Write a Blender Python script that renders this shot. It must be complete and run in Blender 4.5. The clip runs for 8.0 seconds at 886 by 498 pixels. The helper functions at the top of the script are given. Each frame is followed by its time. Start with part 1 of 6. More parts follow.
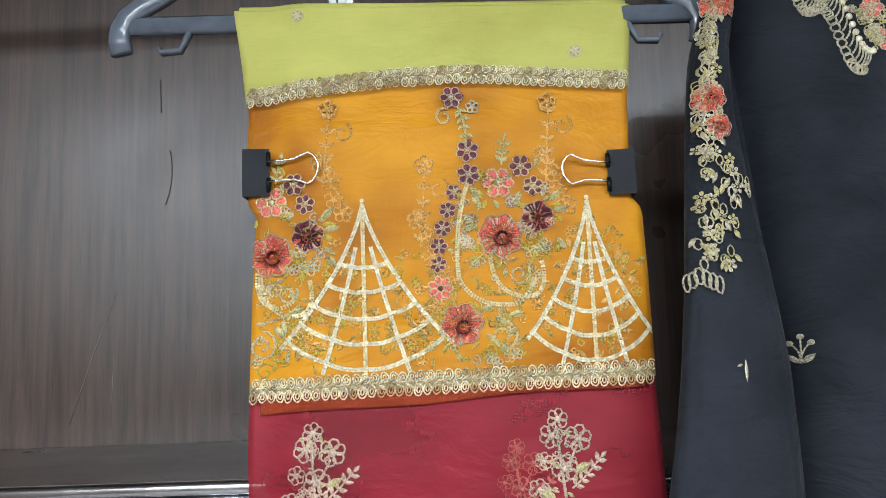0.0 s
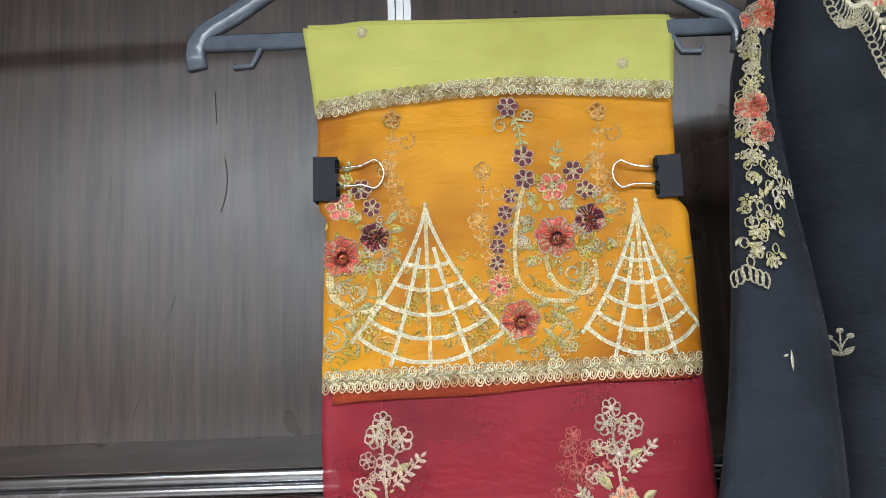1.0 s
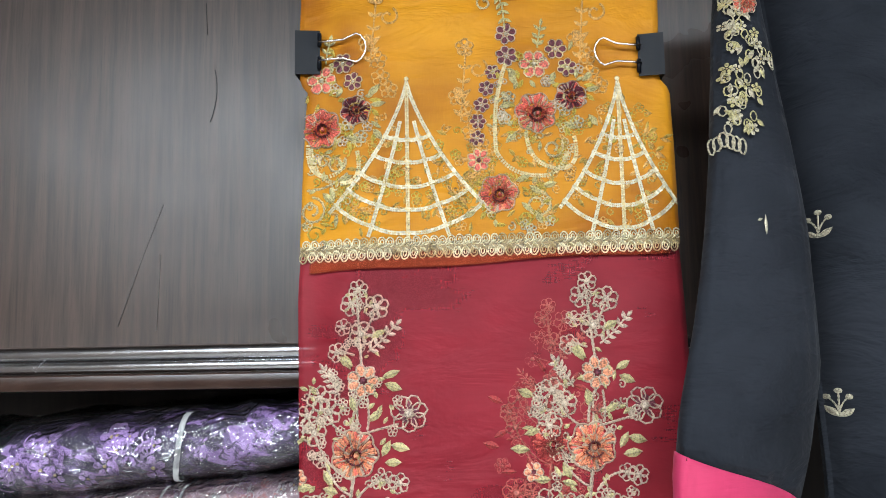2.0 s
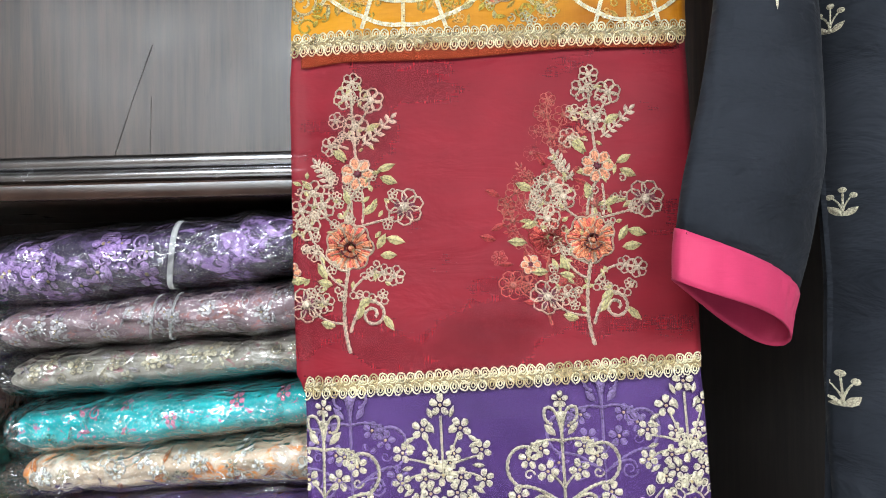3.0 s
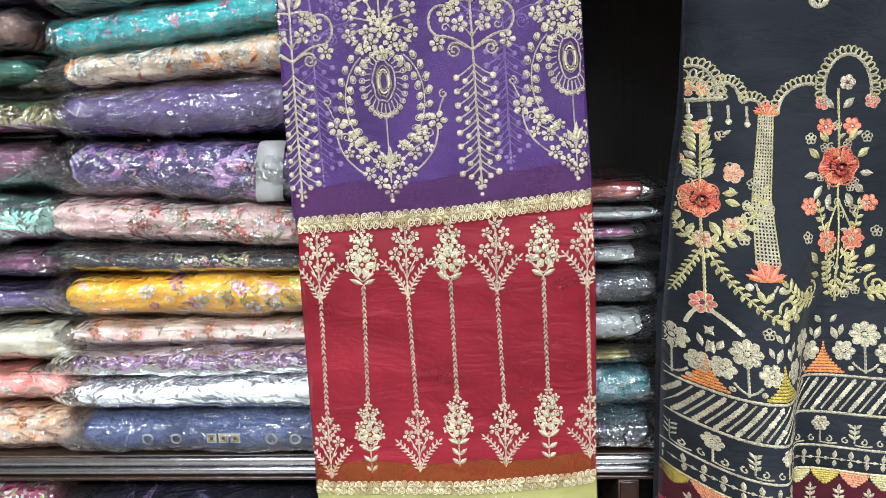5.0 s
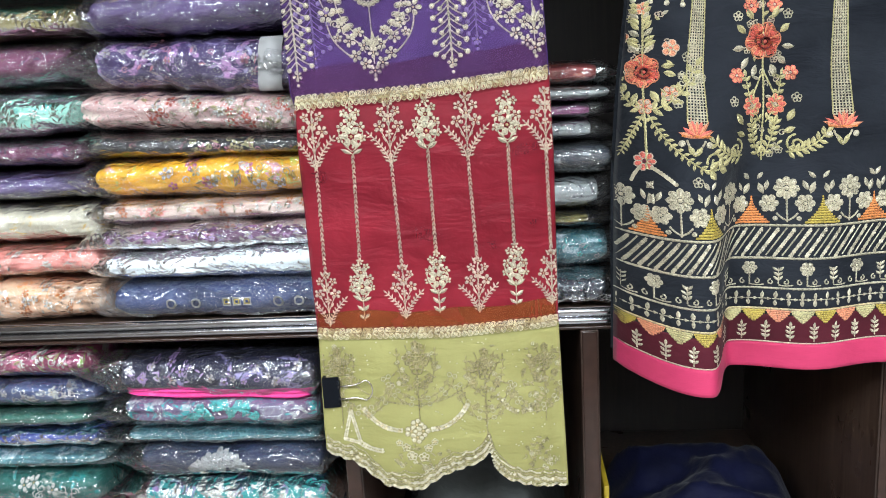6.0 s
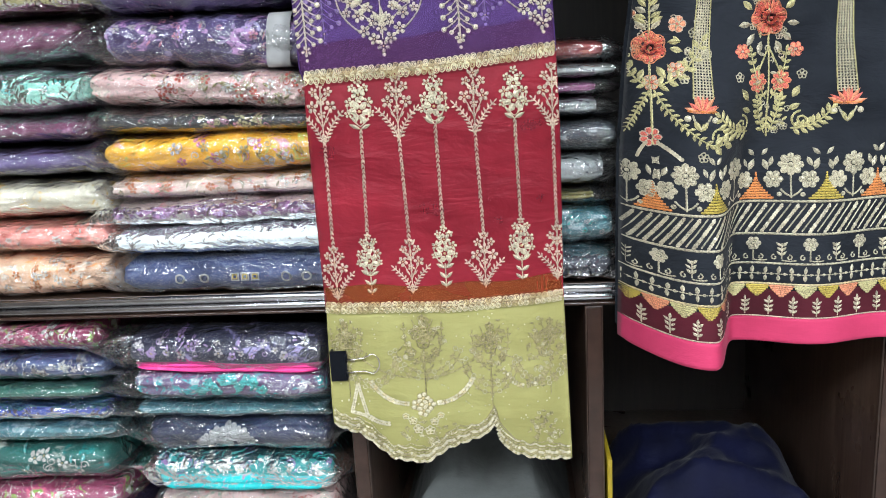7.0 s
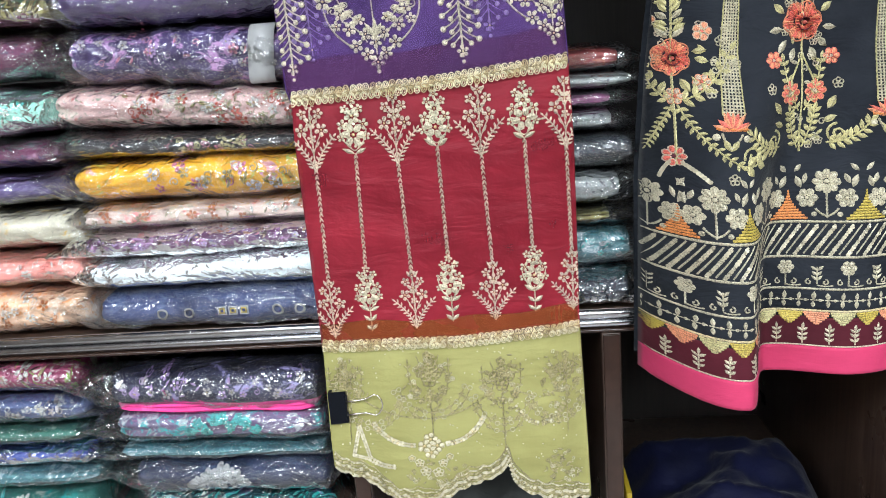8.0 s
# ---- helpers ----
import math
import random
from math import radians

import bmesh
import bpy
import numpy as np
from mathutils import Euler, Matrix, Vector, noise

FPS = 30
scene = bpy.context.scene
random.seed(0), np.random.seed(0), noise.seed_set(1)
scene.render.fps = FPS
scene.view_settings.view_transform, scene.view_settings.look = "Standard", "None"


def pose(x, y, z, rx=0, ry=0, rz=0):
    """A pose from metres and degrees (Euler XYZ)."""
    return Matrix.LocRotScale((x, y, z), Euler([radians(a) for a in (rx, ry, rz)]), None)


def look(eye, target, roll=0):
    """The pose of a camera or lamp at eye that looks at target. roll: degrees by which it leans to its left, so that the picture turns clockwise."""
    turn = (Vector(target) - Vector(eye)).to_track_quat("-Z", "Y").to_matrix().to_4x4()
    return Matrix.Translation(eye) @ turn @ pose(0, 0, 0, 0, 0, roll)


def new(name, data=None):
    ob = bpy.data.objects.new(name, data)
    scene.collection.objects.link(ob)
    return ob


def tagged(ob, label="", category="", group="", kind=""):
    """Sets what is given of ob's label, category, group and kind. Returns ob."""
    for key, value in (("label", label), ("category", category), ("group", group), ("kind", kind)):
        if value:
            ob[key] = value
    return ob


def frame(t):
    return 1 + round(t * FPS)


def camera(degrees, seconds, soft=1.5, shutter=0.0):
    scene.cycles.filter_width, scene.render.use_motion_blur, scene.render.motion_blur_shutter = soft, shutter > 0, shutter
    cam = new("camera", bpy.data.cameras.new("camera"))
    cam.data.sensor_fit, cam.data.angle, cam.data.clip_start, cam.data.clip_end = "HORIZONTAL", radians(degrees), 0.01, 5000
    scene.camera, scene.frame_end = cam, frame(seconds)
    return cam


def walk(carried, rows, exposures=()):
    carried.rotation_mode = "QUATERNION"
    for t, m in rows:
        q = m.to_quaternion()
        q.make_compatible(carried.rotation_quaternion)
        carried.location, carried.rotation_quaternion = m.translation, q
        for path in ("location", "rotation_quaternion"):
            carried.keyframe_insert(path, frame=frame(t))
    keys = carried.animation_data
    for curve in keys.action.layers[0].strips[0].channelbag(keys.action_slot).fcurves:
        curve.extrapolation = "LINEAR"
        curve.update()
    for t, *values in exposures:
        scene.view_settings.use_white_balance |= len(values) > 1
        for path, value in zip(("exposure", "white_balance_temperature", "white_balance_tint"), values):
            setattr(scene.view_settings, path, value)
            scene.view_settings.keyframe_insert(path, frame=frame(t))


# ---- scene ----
cam = camera(58.5, 8.0, soft=0.8)
PATH = [
    (0, (0.002, 0.0, 1.601), (-0.063, 1.982, 1.857), -2.2),
    (0.5, (-0.024, -0.024, 1.612), (-0.115, 1.954, 1.891), -2.5),
    (1, (-0.029, -0.039, 1.591), (-0.134, 1.938, 1.87), -2.3),
    (1.2, (-0.025, -0.038, 1.568), (-0.132, 1.939, 1.855), -1.9),
    (2.3, (-0.014, -0.027, 1.484), (-0.127, 1.961, 1.673), -1.1),
    (2.5, (-0.015, -0.029, 1.464), (-0.128, 1.963, 1.609), -1.1),
    (3, (-0.015, -0.007, 1.416), (-0.13, 1.989, 1.463), -1.0),
    (3.5, (-0.006, 0.006, 1.36), (-0.125, 2.002, 1.301), -1.1),
    (4, (-0.002, -0.028, 1.295), (-0.13, 1.962, 1.142), -1.5),
    (4.5, (0.01, -0.079, 1.255), (-0.133, 1.902, 1.02), -2.0),
    (4.8, (0.04, -0.141, 1.223), (-0.113, 1.831, 0.928), -2.2),
    (5, (0.059, -0.194, 1.188), (-0.099, 1.776, 0.878), -2.2),
    (5.2, (0.075, -0.23, 1.172), (-0.099, 1.734, 0.836), -2.4),
    (6.3, (0.099, -0.347, 1.102), (-0.087, 1.6, 0.687), -3.5),
    (6.5, (0.097, -0.355, 1.109), (-0.092, 1.592, 0.69), -3.5),
    (7, (0.092, -0.337, 1.099), (-0.097, 1.606, 0.664), -3.2),
    (7.5, (0.083, -0.31, 1.103), (-0.11, 1.629, 0.651), -3.2),
    (8, (0.071, -0.253, 1.139), (-0.093, 1.678, 0.646), -4.5),
]
AUTO_EXPOSURE = [(0.0, 0.03, 6150, 10), (0.5, 0.0, 6150, 10), (1.2, 0.06, 6200, 10), (2.5, 0.14, 6250, 10), (3.5, 0.28, 6400, 10), (4.5, 0.20, 6400, 10), (5.2, 0.08, 6300, 10), (6.5, 0.02, 6250, 10), (8.0, 0.02, 6250, 10)]
walk(cam, [(t, look(eye, target, roll)) for t, eye, target, roll in PATH], AUTO_EXPOSURE)

# ---- light ----
world = bpy.data.worlds.new("room")
scene.world = world
world.use_nodes = True
world.node_tree.nodes["Background"].inputs[0].default_value = (0.9, 0.95, 1.0, 1)
world.node_tree.nodes["Background"].inputs[1].default_value = 0.02
scene.view_settings.exposure = 0.0
LAMP_WATTS = 56.0


# ---- small tools ----
def lerp(x, xs, ys):
    if x <= xs[0]:
        return ys[0]
    for i in range(1, len(xs)):
        if x <= xs[i]:
            w = (x - xs[i - 1]) / (xs[i] - xs[i - 1])
            return ys[i - 1] * (1 - w) + ys[i] * w
    return ys[-1]


def smooth(v):
    v = min(1.0, max(0.0, v))
    return v * v * (3 - 2 * v)


def wob(x, y, z, s):
    return noise.noise((x * s, y * s, z * s))


def part(name, bm, material, parent=None, label="", soft=True):
    """Links a bmesh as one mesh object under a thing or a part."""
    me = bpy.data.meshes.new(name)
    bm.to_mesh(me)
    bm.free()
    for m in material if isinstance(material, (list, tuple)) else [material]:
        me.materials.append(m)
    if soft:
        me.shade_smooth()
    ob = new(name, me)
    ob.parent = parent
    return tagged(ob, label)


def thing(name, label, category, at=(0, 0, 0), group="", kind=""):
    ob = new(name)
    ob.location = at
    ob.empty_display_size = 0.02
    bpy.context.view_layer.update()
    return tagged(ob, label, category, group, kind)


def under(ob, parent):
    """Keeps world places while parenting to an Empty that stands at its base."""
    ob.parent = parent
    if not parent.parent:
        ob.matrix_parent_inverse = Matrix.Translation(parent.location).inverted()
    return ob


def box(x0, x1, y0, y1, z0, z1, bevel=0.0, bm=None):
    bm = bm or bmesh.new()
    made = bmesh.ops.create_cube(bm, size=1)["verts"]
    for v in made:
        v.co = ((x0 + x1) / 2 + v.co.x * (x1 - x0), (y0 + y1) / 2 + v.co.y * (y1 - y0), (z0 + z1) / 2 + v.co.z * (z1 - z0))
    if bevel:
        es = {e for v in made for e in v.link_edges}
        bmesh.ops.bevel(bm, geom=list(es), offset=bevel, segments=2, affect="EDGES", profile=0.5)
    return bm


def sweep(pts, profile, closed=False, bm=None, up=(0, 1, 0)):
    """A profile (list of side, up pairs) swept along a 3D polyline."""
    bm = bm or bmesh.new()
    up = Vector(up)
    pts = [Vector(p) for p in pts]
    n, rings = len(pts), []
    for i, p in enumerate(pts):
        a = pts[(i - 1) % n] if closed or i else p
        b = pts[(i + 1) % n] if closed or i < n - 1 else p
        d = (b - a).normalized()
        side = d.cross(up)
        side = side.normalized() if side.length > 1e-6 else Vector((1, 0, 0))
        u = side.cross(d)
        rings.append([bm.verts.new(p + side * s + u * t) for s, t in profile])
    m = len(profile)
    for i in range(n if closed else n - 1):
        for j in range(m):
            r, q = rings[i], rings[(i + 1) % n]
            bm.faces.new((r[j], r[(j + 1) % m], q[(j + 1) % m], q[j]))
    if not closed:
        bm.faces.new(rings[0][::-1])
        bm.faces.new(rings[-1])
    bmesh.ops.recalc_face_normals(bm, faces=bm.faces)
    return bm


def circle(r, n=8, ry=None):
    return [(r * math.cos(2 * math.pi * i / n), (ry or r) * math.sin(2 * math.pi * i / n)) for i in range(n)]


def grid_sheet(nu, nv, place):
    """A sheet of nu x nv cells, place(i/nu, j/nv) -> xyz."""
    bm = bmesh.new()
    vs = [[bm.verts.new(place(i / nu, j / nv)) for j in range(nv + 1)] for i in range(nu + 1)]
    for i in range(nu):
        for j in range(nv):
            bm.faces.new((vs[i][j], vs[i + 1][j], vs[i + 1][j + 1], vs[i][j + 1]))
    return bm


# ---- materials ----
class Mat:
    """A node material and short ways to add nodes."""

    def __init__(self, name):
        self.m = bpy.data.materials.new(name)
        self.m.use_nodes = True
        self.t = self.m.node_tree
        self.b = self.t.nodes["Principled BSDF"]
        self.out = self.t.nodes["Material Output"]
        self.co = self.t.nodes.new("ShaderNodeTexCoord").outputs["Object"]

    def node(self, kind, **sets):
        n = self.t.nodes.new(kind)
        for k, v in sets.items():
            n.inputs[k.replace("_", " ")].default_value = v
        return n

    def link(self, a, b):
        self.t.links.new(a, b)

    def noise(self, scale, detail=4, rough=0.55, stretch=None, distort=0.0):
        n = self.node("ShaderNodeTexNoise", Scale=scale, Detail=detail, Roughness=rough, Distortion=distort)
        if stretch:
            mp = self.node("ShaderNodeMapping", Scale=stretch)
            self.link(self.co, mp.inputs[0])
            self.link(mp.outputs[0], n.inputs["Vector"])
        else:
            self.link(self.co, n.inputs["Vector"])
        return n.outputs["Fac"]

    def voronoi(self, scale, feature="F1"):
        n = self.node("ShaderNodeTexVoronoi", Scale=scale)
        n.feature = feature
        self.link(self.co, n.inputs["Vector"])
        return n.outputs["Distance"]

    def ramp(self, fac, a, b, lo=0.4, hi=0.6):
        r = self.node("ShaderNodeMapRange", From_Min=lo, From_Max=hi)
        self.link(fac, r.inputs["Value"])
        return self.mix(r.outputs[0], a, b)

    def level(self, fac, a, b, lo=0.4, hi=0.6):
        r = self.node("ShaderNodeMapRange", From_Min=lo, From_Max=hi, To_Min=a, To_Max=b)
        self.link(fac, r.inputs["Value"])
        return r.outputs[0]

    def mix(self, fac, a, b):
        x = self.t.nodes.new("ShaderNodeMix")
        x.data_type = "RGBA"
        self.link(fac, x.inputs["Factor"])
        for v, s in ((a, x.inputs["A"]), (b, x.inputs["B"])):
            if isinstance(v, tuple):
                s.default_value = (*v, 1)
            else:
                self.link(v, s)
        return x.outputs["Result"]

    def base(self, c):
        if isinstance(c, tuple):
            self.b.inputs["Base Color"].default_value = (*c, 1)
        else:
            self.link(c, self.b.inputs["Base Color"])
        return self

    def set(self, **k):
        for key, v in k.items():
            s = self.b.inputs[key.replace("_", " ")]
            if isinstance(v, (int, float, tuple)):
                s.default_value = v
            else:
                self.link(v, s)
        return self

    def bump(self, fac, strength=0.3, dist=0.001):
        n = self.node("ShaderNodeBump", Strength=strength, Distance=dist)
        self.link(fac, n.inputs["Height"])
        self.link(n.outputs[0], self.b.inputs["Normal"])
        return n.outputs[0]


def tone(c, k):
    return tuple(min(1.0, v * k) for v in c)


def cloth_mat(name, c, c2=None, sheer=0.0, rough=0.75, sheen=0.3, folds=0.5):
    """Woven cloth: soft mottling, slub threads and shallow creases; sheer lets some light straight through."""
    m = Mat(name)
    c2 = c2 or tone(c, 0.72)
    mott = m.noise(9, 2.5, 0.5, distort=0.4)
    col = m.ramp(mott, c2, c, 0.30, 0.62)
    slub = m.noise(60, 3, 0.6, stretch=(18, 18, 0.8))
    col = m.mix(m.level(slub, 0.0, 0.08, 0.5, 0.75), col, tone(c, 1.25))
    weft = m.noise(1.0, 2, 0.5, stretch=(120, 120, 1500))
    warp = m.noise(1.0, 2, 0.5, stretch=(1500, 120, 110))
    col = m.mix(m.level(weft, 0.0, 0.09, 0.45, 0.72), col, tone(c2, 0.6))
    col = m.mix(m.level(warp, 0.0, 0.05, 0.5, 0.72), col, tone(c, 1.4))
    cloud = m.noise(22, 3, 0.5, stretch=(1, 1, 2.0))
    col = m.mix(m.level(cloud, 0.0, 0.3, 0.42, 0.74), col, tone(c, 1.3))
    m.base(col).set(Roughness=rough, Sheen_Weight=sheen * 0.15, Sheen_Roughness=0.4)
    m.b.inputs["Specular IOR Level"].default_value = 0.15
    cre = m.noise(15, 4, 0.55, stretch=(1, 1, 2.4), distort=0.5)
    m.bump(cre, folds, 0.010)
    if sheer:
        tr = m.node("ShaderNodeBsdfTransparent")
        mx = m.node("ShaderNodeMixShader", Fac=sheer)
        m.link(m.b.outputs[0], mx.inputs[1])
        m.link(tr.outputs[0], mx.inputs[2])
        m.link(mx.outputs[0], m.out.inputs["Surface"])
    return m.m


def thread_mat(name, c, metal=0.0, rough=0.45, glint=0.4):
    """Embroidery thread: fine twist along it, relief shading and glints put into the colour."""
    m = Mat(name)
    tw = m.noise(750, 2, 0.55)
    big = m.noise(70, 3)
    col = m.mix(m.level(tw, 0.0, 1.0, 0.36, 0.58), tone(c, 0.30), tone(c, 1.15))
    col = m.mix(m.level(big, 0.0, glint, 0.4, 0.65), col, tone(c, 1.5))
    m.base(col).set(Roughness=rough, Metallic=metal)
    m.bump(tw, 0.7, 0.0009)
    return m.m


def sequin_mat(name, c):
    m = Mat(name)
    m.base(m.ramp(m.noise(300, 1), tone(c, 0.8), c)).set(Roughness=0.42, Metallic=0.2)
    return m.m


def print_mat(name, base, spots, scale=45, amount=0.5, glitter=0.0, size=420):
    """Printed or embroidered dress cloth folded in a packet: motifs in a few colours, woven gloss."""
    m = Mat(name)
    base = tone(base, 1.35)
    col = m.ramp(m.noise(22, 4), tone(base, 0.78), base)
    for i, s in enumerate(spots):
        n = m.noise(scale * (1 + 0.37 * i), 5, 0.62, distort=0.8 + 0.5 * i, stretch=(1 + 0.2 * i, 1, 1.3))
        edge = 0.66 - 0.16 * amount
        spray = m.noise(scale * 5.5, 3, 0.6, distort=1.2, stretch=(1, 1, 1.2))
        on = m.node("ShaderNodeMath")
        on.operation = "MULTIPLY"
        m.link(m.level(n, 0.0, 1.0, edge - 0.02, edge + 0.03), on.inputs[0])
        m.link(m.level(spray, 0.12, 1.0, 0.40, 0.50), on.inputs[1])
        col = m.mix(on.outputs[0], col, tone(s, 1.15))
    thread = m.noise(scale * 9, 2, 0.5, distort=2.0)
    col = m.mix(m.level(thread, 0.0, 0.3, 0.55, 0.68), col, tone(base, 0.55))
    m.base(col).set(Roughness=0.6)
    if glitter:
        v = m.voronoi(size)
        f = m.level(m.noise(60, 3), 0.0, glitter, 0.42, 0.6)
        g = m.level(v, 1.0, 0.0, 0.2, 0.35)
        mul = m.node("ShaderNodeMath")
        mul.operation = "MULTIPLY"
        m.link(f, mul.inputs[0])
        m.link(g, mul.inputs[1])
        m.base(m.mix(mul.outputs[0], col, (0.66, 0.64, 0.62)))
        m.set(Metallic=mul.outputs[0], Roughness=m.level(mul.outputs[0], 0.6, 0.3, 0.0, 1.0))
    m.bump(m.noise(110, 4, 0.6), 0.5, 0.0025)
    return m.m


def film_mat():
    """Clear crinkled packing film: broad soft creases, small facets and tight areas between them."""
    m = Mat("clear_film")
    rnd = m.t.nodes.new("ShaderNodeObjectInfo").outputs["Random"]
    warp = m.node("ShaderNodeTexNoise", Scale=24, Detail=3)
    m.link(m.co, warp.inputs["Vector"])
    off = m.node("ShaderNodeVectorMath")
    off.operation = "MULTIPLY_ADD"
    off.inputs[1].default_value = (0.05, 0.05, 0.05)
    m.link(warp.outputs["Color"], off.inputs[0])
    m.link(m.co, off.inputs[2])
    shift = m.node("ShaderNodeVectorMath")
    shift.operation = "ADD"
    m.link(off.outputs[0], shift.inputs[0])
    m.link(m.level(rnd, 0.0, 9.0, 0.0, 1.0), shift.inputs[1])

    def math2(op, a, b, c=0.0):
        n = m.node("ShaderNodeMath")
        n.operation = op
        for k, v in enumerate((a, b, c)):
            if isinstance(v, (int, float)):
                n.inputs[k].default_value = v
            else:
                m.link(v, n.inputs[k])
        return n.outputs[0]

    def facets(scale, stretch, turn):
        mp = m.node("ShaderNodeMapping", Scale=stretch, Rotation=turn)
        m.link(shift.outputs[0], mp.inputs[0])
        v = m.node("ShaderNodeTexVoronoi", Scale=scale)
        m.link(mp.outputs[0], v.inputs["Vector"])
        return v.outputs["Distance"]

    mp = m.node("ShaderNodeMapping", Scale=(0.6, 1.0, 1.7), Rotation=(0.2, 0.5, 0.2))
    m.link(shift.outputs[0], mp.inputs[0])
    big = m.node("ShaderNodeTexNoise", Scale=15, Detail=2, Roughness=0.5)
    m.link(mp.outputs[0], big.inputs["Vector"])
    ridge = math2("ABSOLUTE", math2("SUBTRACT", big.outputs["Fac"], 0.5), 0.0)
    tight = m.level(m.noise(13, 2), 0.6, 1.15, 0.42, 0.62)
    fine = math2("MULTIPLY_ADD", facets(140, (0.75, 1.0, 1.25), (0.3, 0.7, 0.1)), 0.0021, math2("MULTIPLY", facets(70, (0.5, 1.0, 1.5), (0.1, 0.35, 0.4)), 0.0034))
    high = math2("MULTIPLY_ADD", ridge, 0.013, math2("MULTIPLY", fine, tight))
    bump = m.node("ShaderNodeBump", Strength=1.0, Distance=1.0)
    m.link(high, bump.inputs["Height"])
    gl = m.node("ShaderNodeBsdfGlossy", Roughness=0.06)
    gl.inputs["Color"].default_value = (1, 1, 1, 1)
    m.link(bump.outputs[0], gl.inputs["Normal"])
    tr = m.node("ShaderNodeBsdfTransparent")
    tr.inputs["Color"].default_value = (0.975, 0.98, 0.985, 1)
    haze = m.node("ShaderNodeBsdfDiffuse")
    haze.inputs["Color"].default_value = (0.8, 0.82, 0.84, 1)
    clear = m.node("ShaderNodeMixShader", Fac=0.012)
    m.link(tr.outputs[0], clear.inputs[1])
    m.link(haze.outputs[0], clear.inputs[2])
    fr = m.node("ShaderNodeFresnel", IOR=1.5)
    m.link(bump.outputs[0], fr.inputs["Normal"])
    mx = m.node("ShaderNodeMixShader")
    m.link(math2("MINIMUM", math2("MULTIPLY_ADD", fr.outputs[0], 2.1, 0.015), 0.9), mx.inputs[0])
    m.link(clear.outputs[0], mx.inputs[1])
    m.link(gl.outputs[0], mx.inputs[2])
    m.link(mx.outputs[0], m.out.inputs["Surface"])
    return m.m


def wood_mat(name, dark, light, rough=0.3, coat=0.3):
    m = Mat(name)
    grain = m.noise(9, 6, 0.6, stretch=(14, 14, 0.6), distort=0.4)
    pore = m.noise(60, 3, 0.6, stretch=(10, 10, 0.5))
    col = m.ramp(grain, dark, light, 0.35, 0.65)
    col = m.mix(m.level(pore, 0.0, 0.5, 0.55, 0.7), col, tone(dark, 0.5))
    smear = m.noise(5, 4, 0.6)
    m.base(col).set(Roughness=m.level(smear, rough * 0.8, rough * 1.35, 0.3, 0.7), Coat_Weight=coat, Coat_Roughness=rough)
    m.b.inputs["Specular IOR Level"].default_value = 0.5
    return m.m


def plain_mat(name, c, rough=0.5, metal=0.0, scale=30, vary=0.15, bump=0.1):
    m = Mat(name)
    n = m.noise(scale, 5)
    m.base(m.ramp(n, tone(c, 1 - vary), tone(c, 1 + vary), 0.3, 0.7)).set(Roughness=m.level(n, rough * 0.85, rough * 1.15, 0.3, 0.7), Metallic=metal)
    m.bump(n, bump, 0.001)
    return m.m


WOOD = wood_mat("dark_laminate", (0.030, 0.0165, 0.0115), (0.072, 0.043, 0.031), 0.31, 0.12)
# Same laminate, darkened so the shade inside the bays is in its colour.
WOOD_SHADED = wood_mat("dark_laminate_shaded", (0.012, 0.008, 0.0065), (0.024, 0.016, 0.013), 0.5)
CHROME = plain_mat("polished_trim", (0.55, 0.55, 0.57), 0.24, 1.0, 40, 0.1, 0.03)
BROWN_TRIM = plain_mat("brown_gloss_trim", (0.035, 0.018, 0.013), 0.22, 0.0, 30, 0.25, 0.05)
BLACK_PLASTIC = plain_mat("hanger_plastic", (0.10, 0.115, 0.14), 0.16, 0.0, 60, 0.2, 0.05)
CLIP_BLACK = plain_mat("black_enamel", (0.004, 0.005, 0.008), 0.4, 0.0, 80, 0.2, 0.04)
CLIP_BLACK.node_tree.nodes["Principled BSDF"].inputs["Specular IOR Level"].default_value = 0.12
STEEL = plain_mat("steel_wire", (0.75, 0.70, 0.66), 0.2, 1.0, 90, 0.1, 0.03)
# Dark colour for unseen surroundings, chosen to cut bounce light and reflections.
DIM_WALL = plain_mat("dim_unseen_surface", (0.10, 0.075, 0.06), 0.6, 0.0, 3, 0.3, 0.1)
WHITE_WALL = plain_mat("white_paint", (0.78, 0.78, 0.77), 0.6, 0.0, 6, 0.04, 0.1)
TILE = plain_mat("floor_tile", (0.28, 0.26, 0.24), 0.25, 0.0, 4, 0.08, 0.05)
FILM = film_mat()

GREEN = cloth_mat("lime_chiffon", (0.42, 0.405, 0.105), (0.36, 0.345, 0.08), 0.0, 0.7, 0.3, 0.25)
ORANGE = cloth_mat("marigold_organza", (0.62, 0.27, 0.010), (0.29, 0.08, 0.001), 0.15, 0.5, 0.4, 0.5)
ORANGE_IN = cloth_mat("marigold_lining", (0.52, 0.18, 0.004), (0.24, 0.062, 0.001), 0.0, 0.6, 0.3, 0.5)
RED = cloth_mat("crimson_organza", (0.265, 0.0165, 0.028), (0.155, 0.008, 0.015), 0.22, 0.55, 0.3, 0.5)
RED_IN = cloth_mat("crimson_lining", (0.25, 0.015, 0.025), (0.15, 0.007, 0.014), 0.0, 0.6, 0.3, 0.5)
PURPLE = cloth_mat("violet_organza", (0.080, 0.035, 0.155), (0.042, 0.018, 0.088), 0.25, 0.55, 0.3, 0.5)
PURPLE_IN = cloth_mat("violet_lining", (0.078, 0.034, 0.150), (0.055, 0.024, 0.112), 0.0, 0.6, 0.3, 0.5)
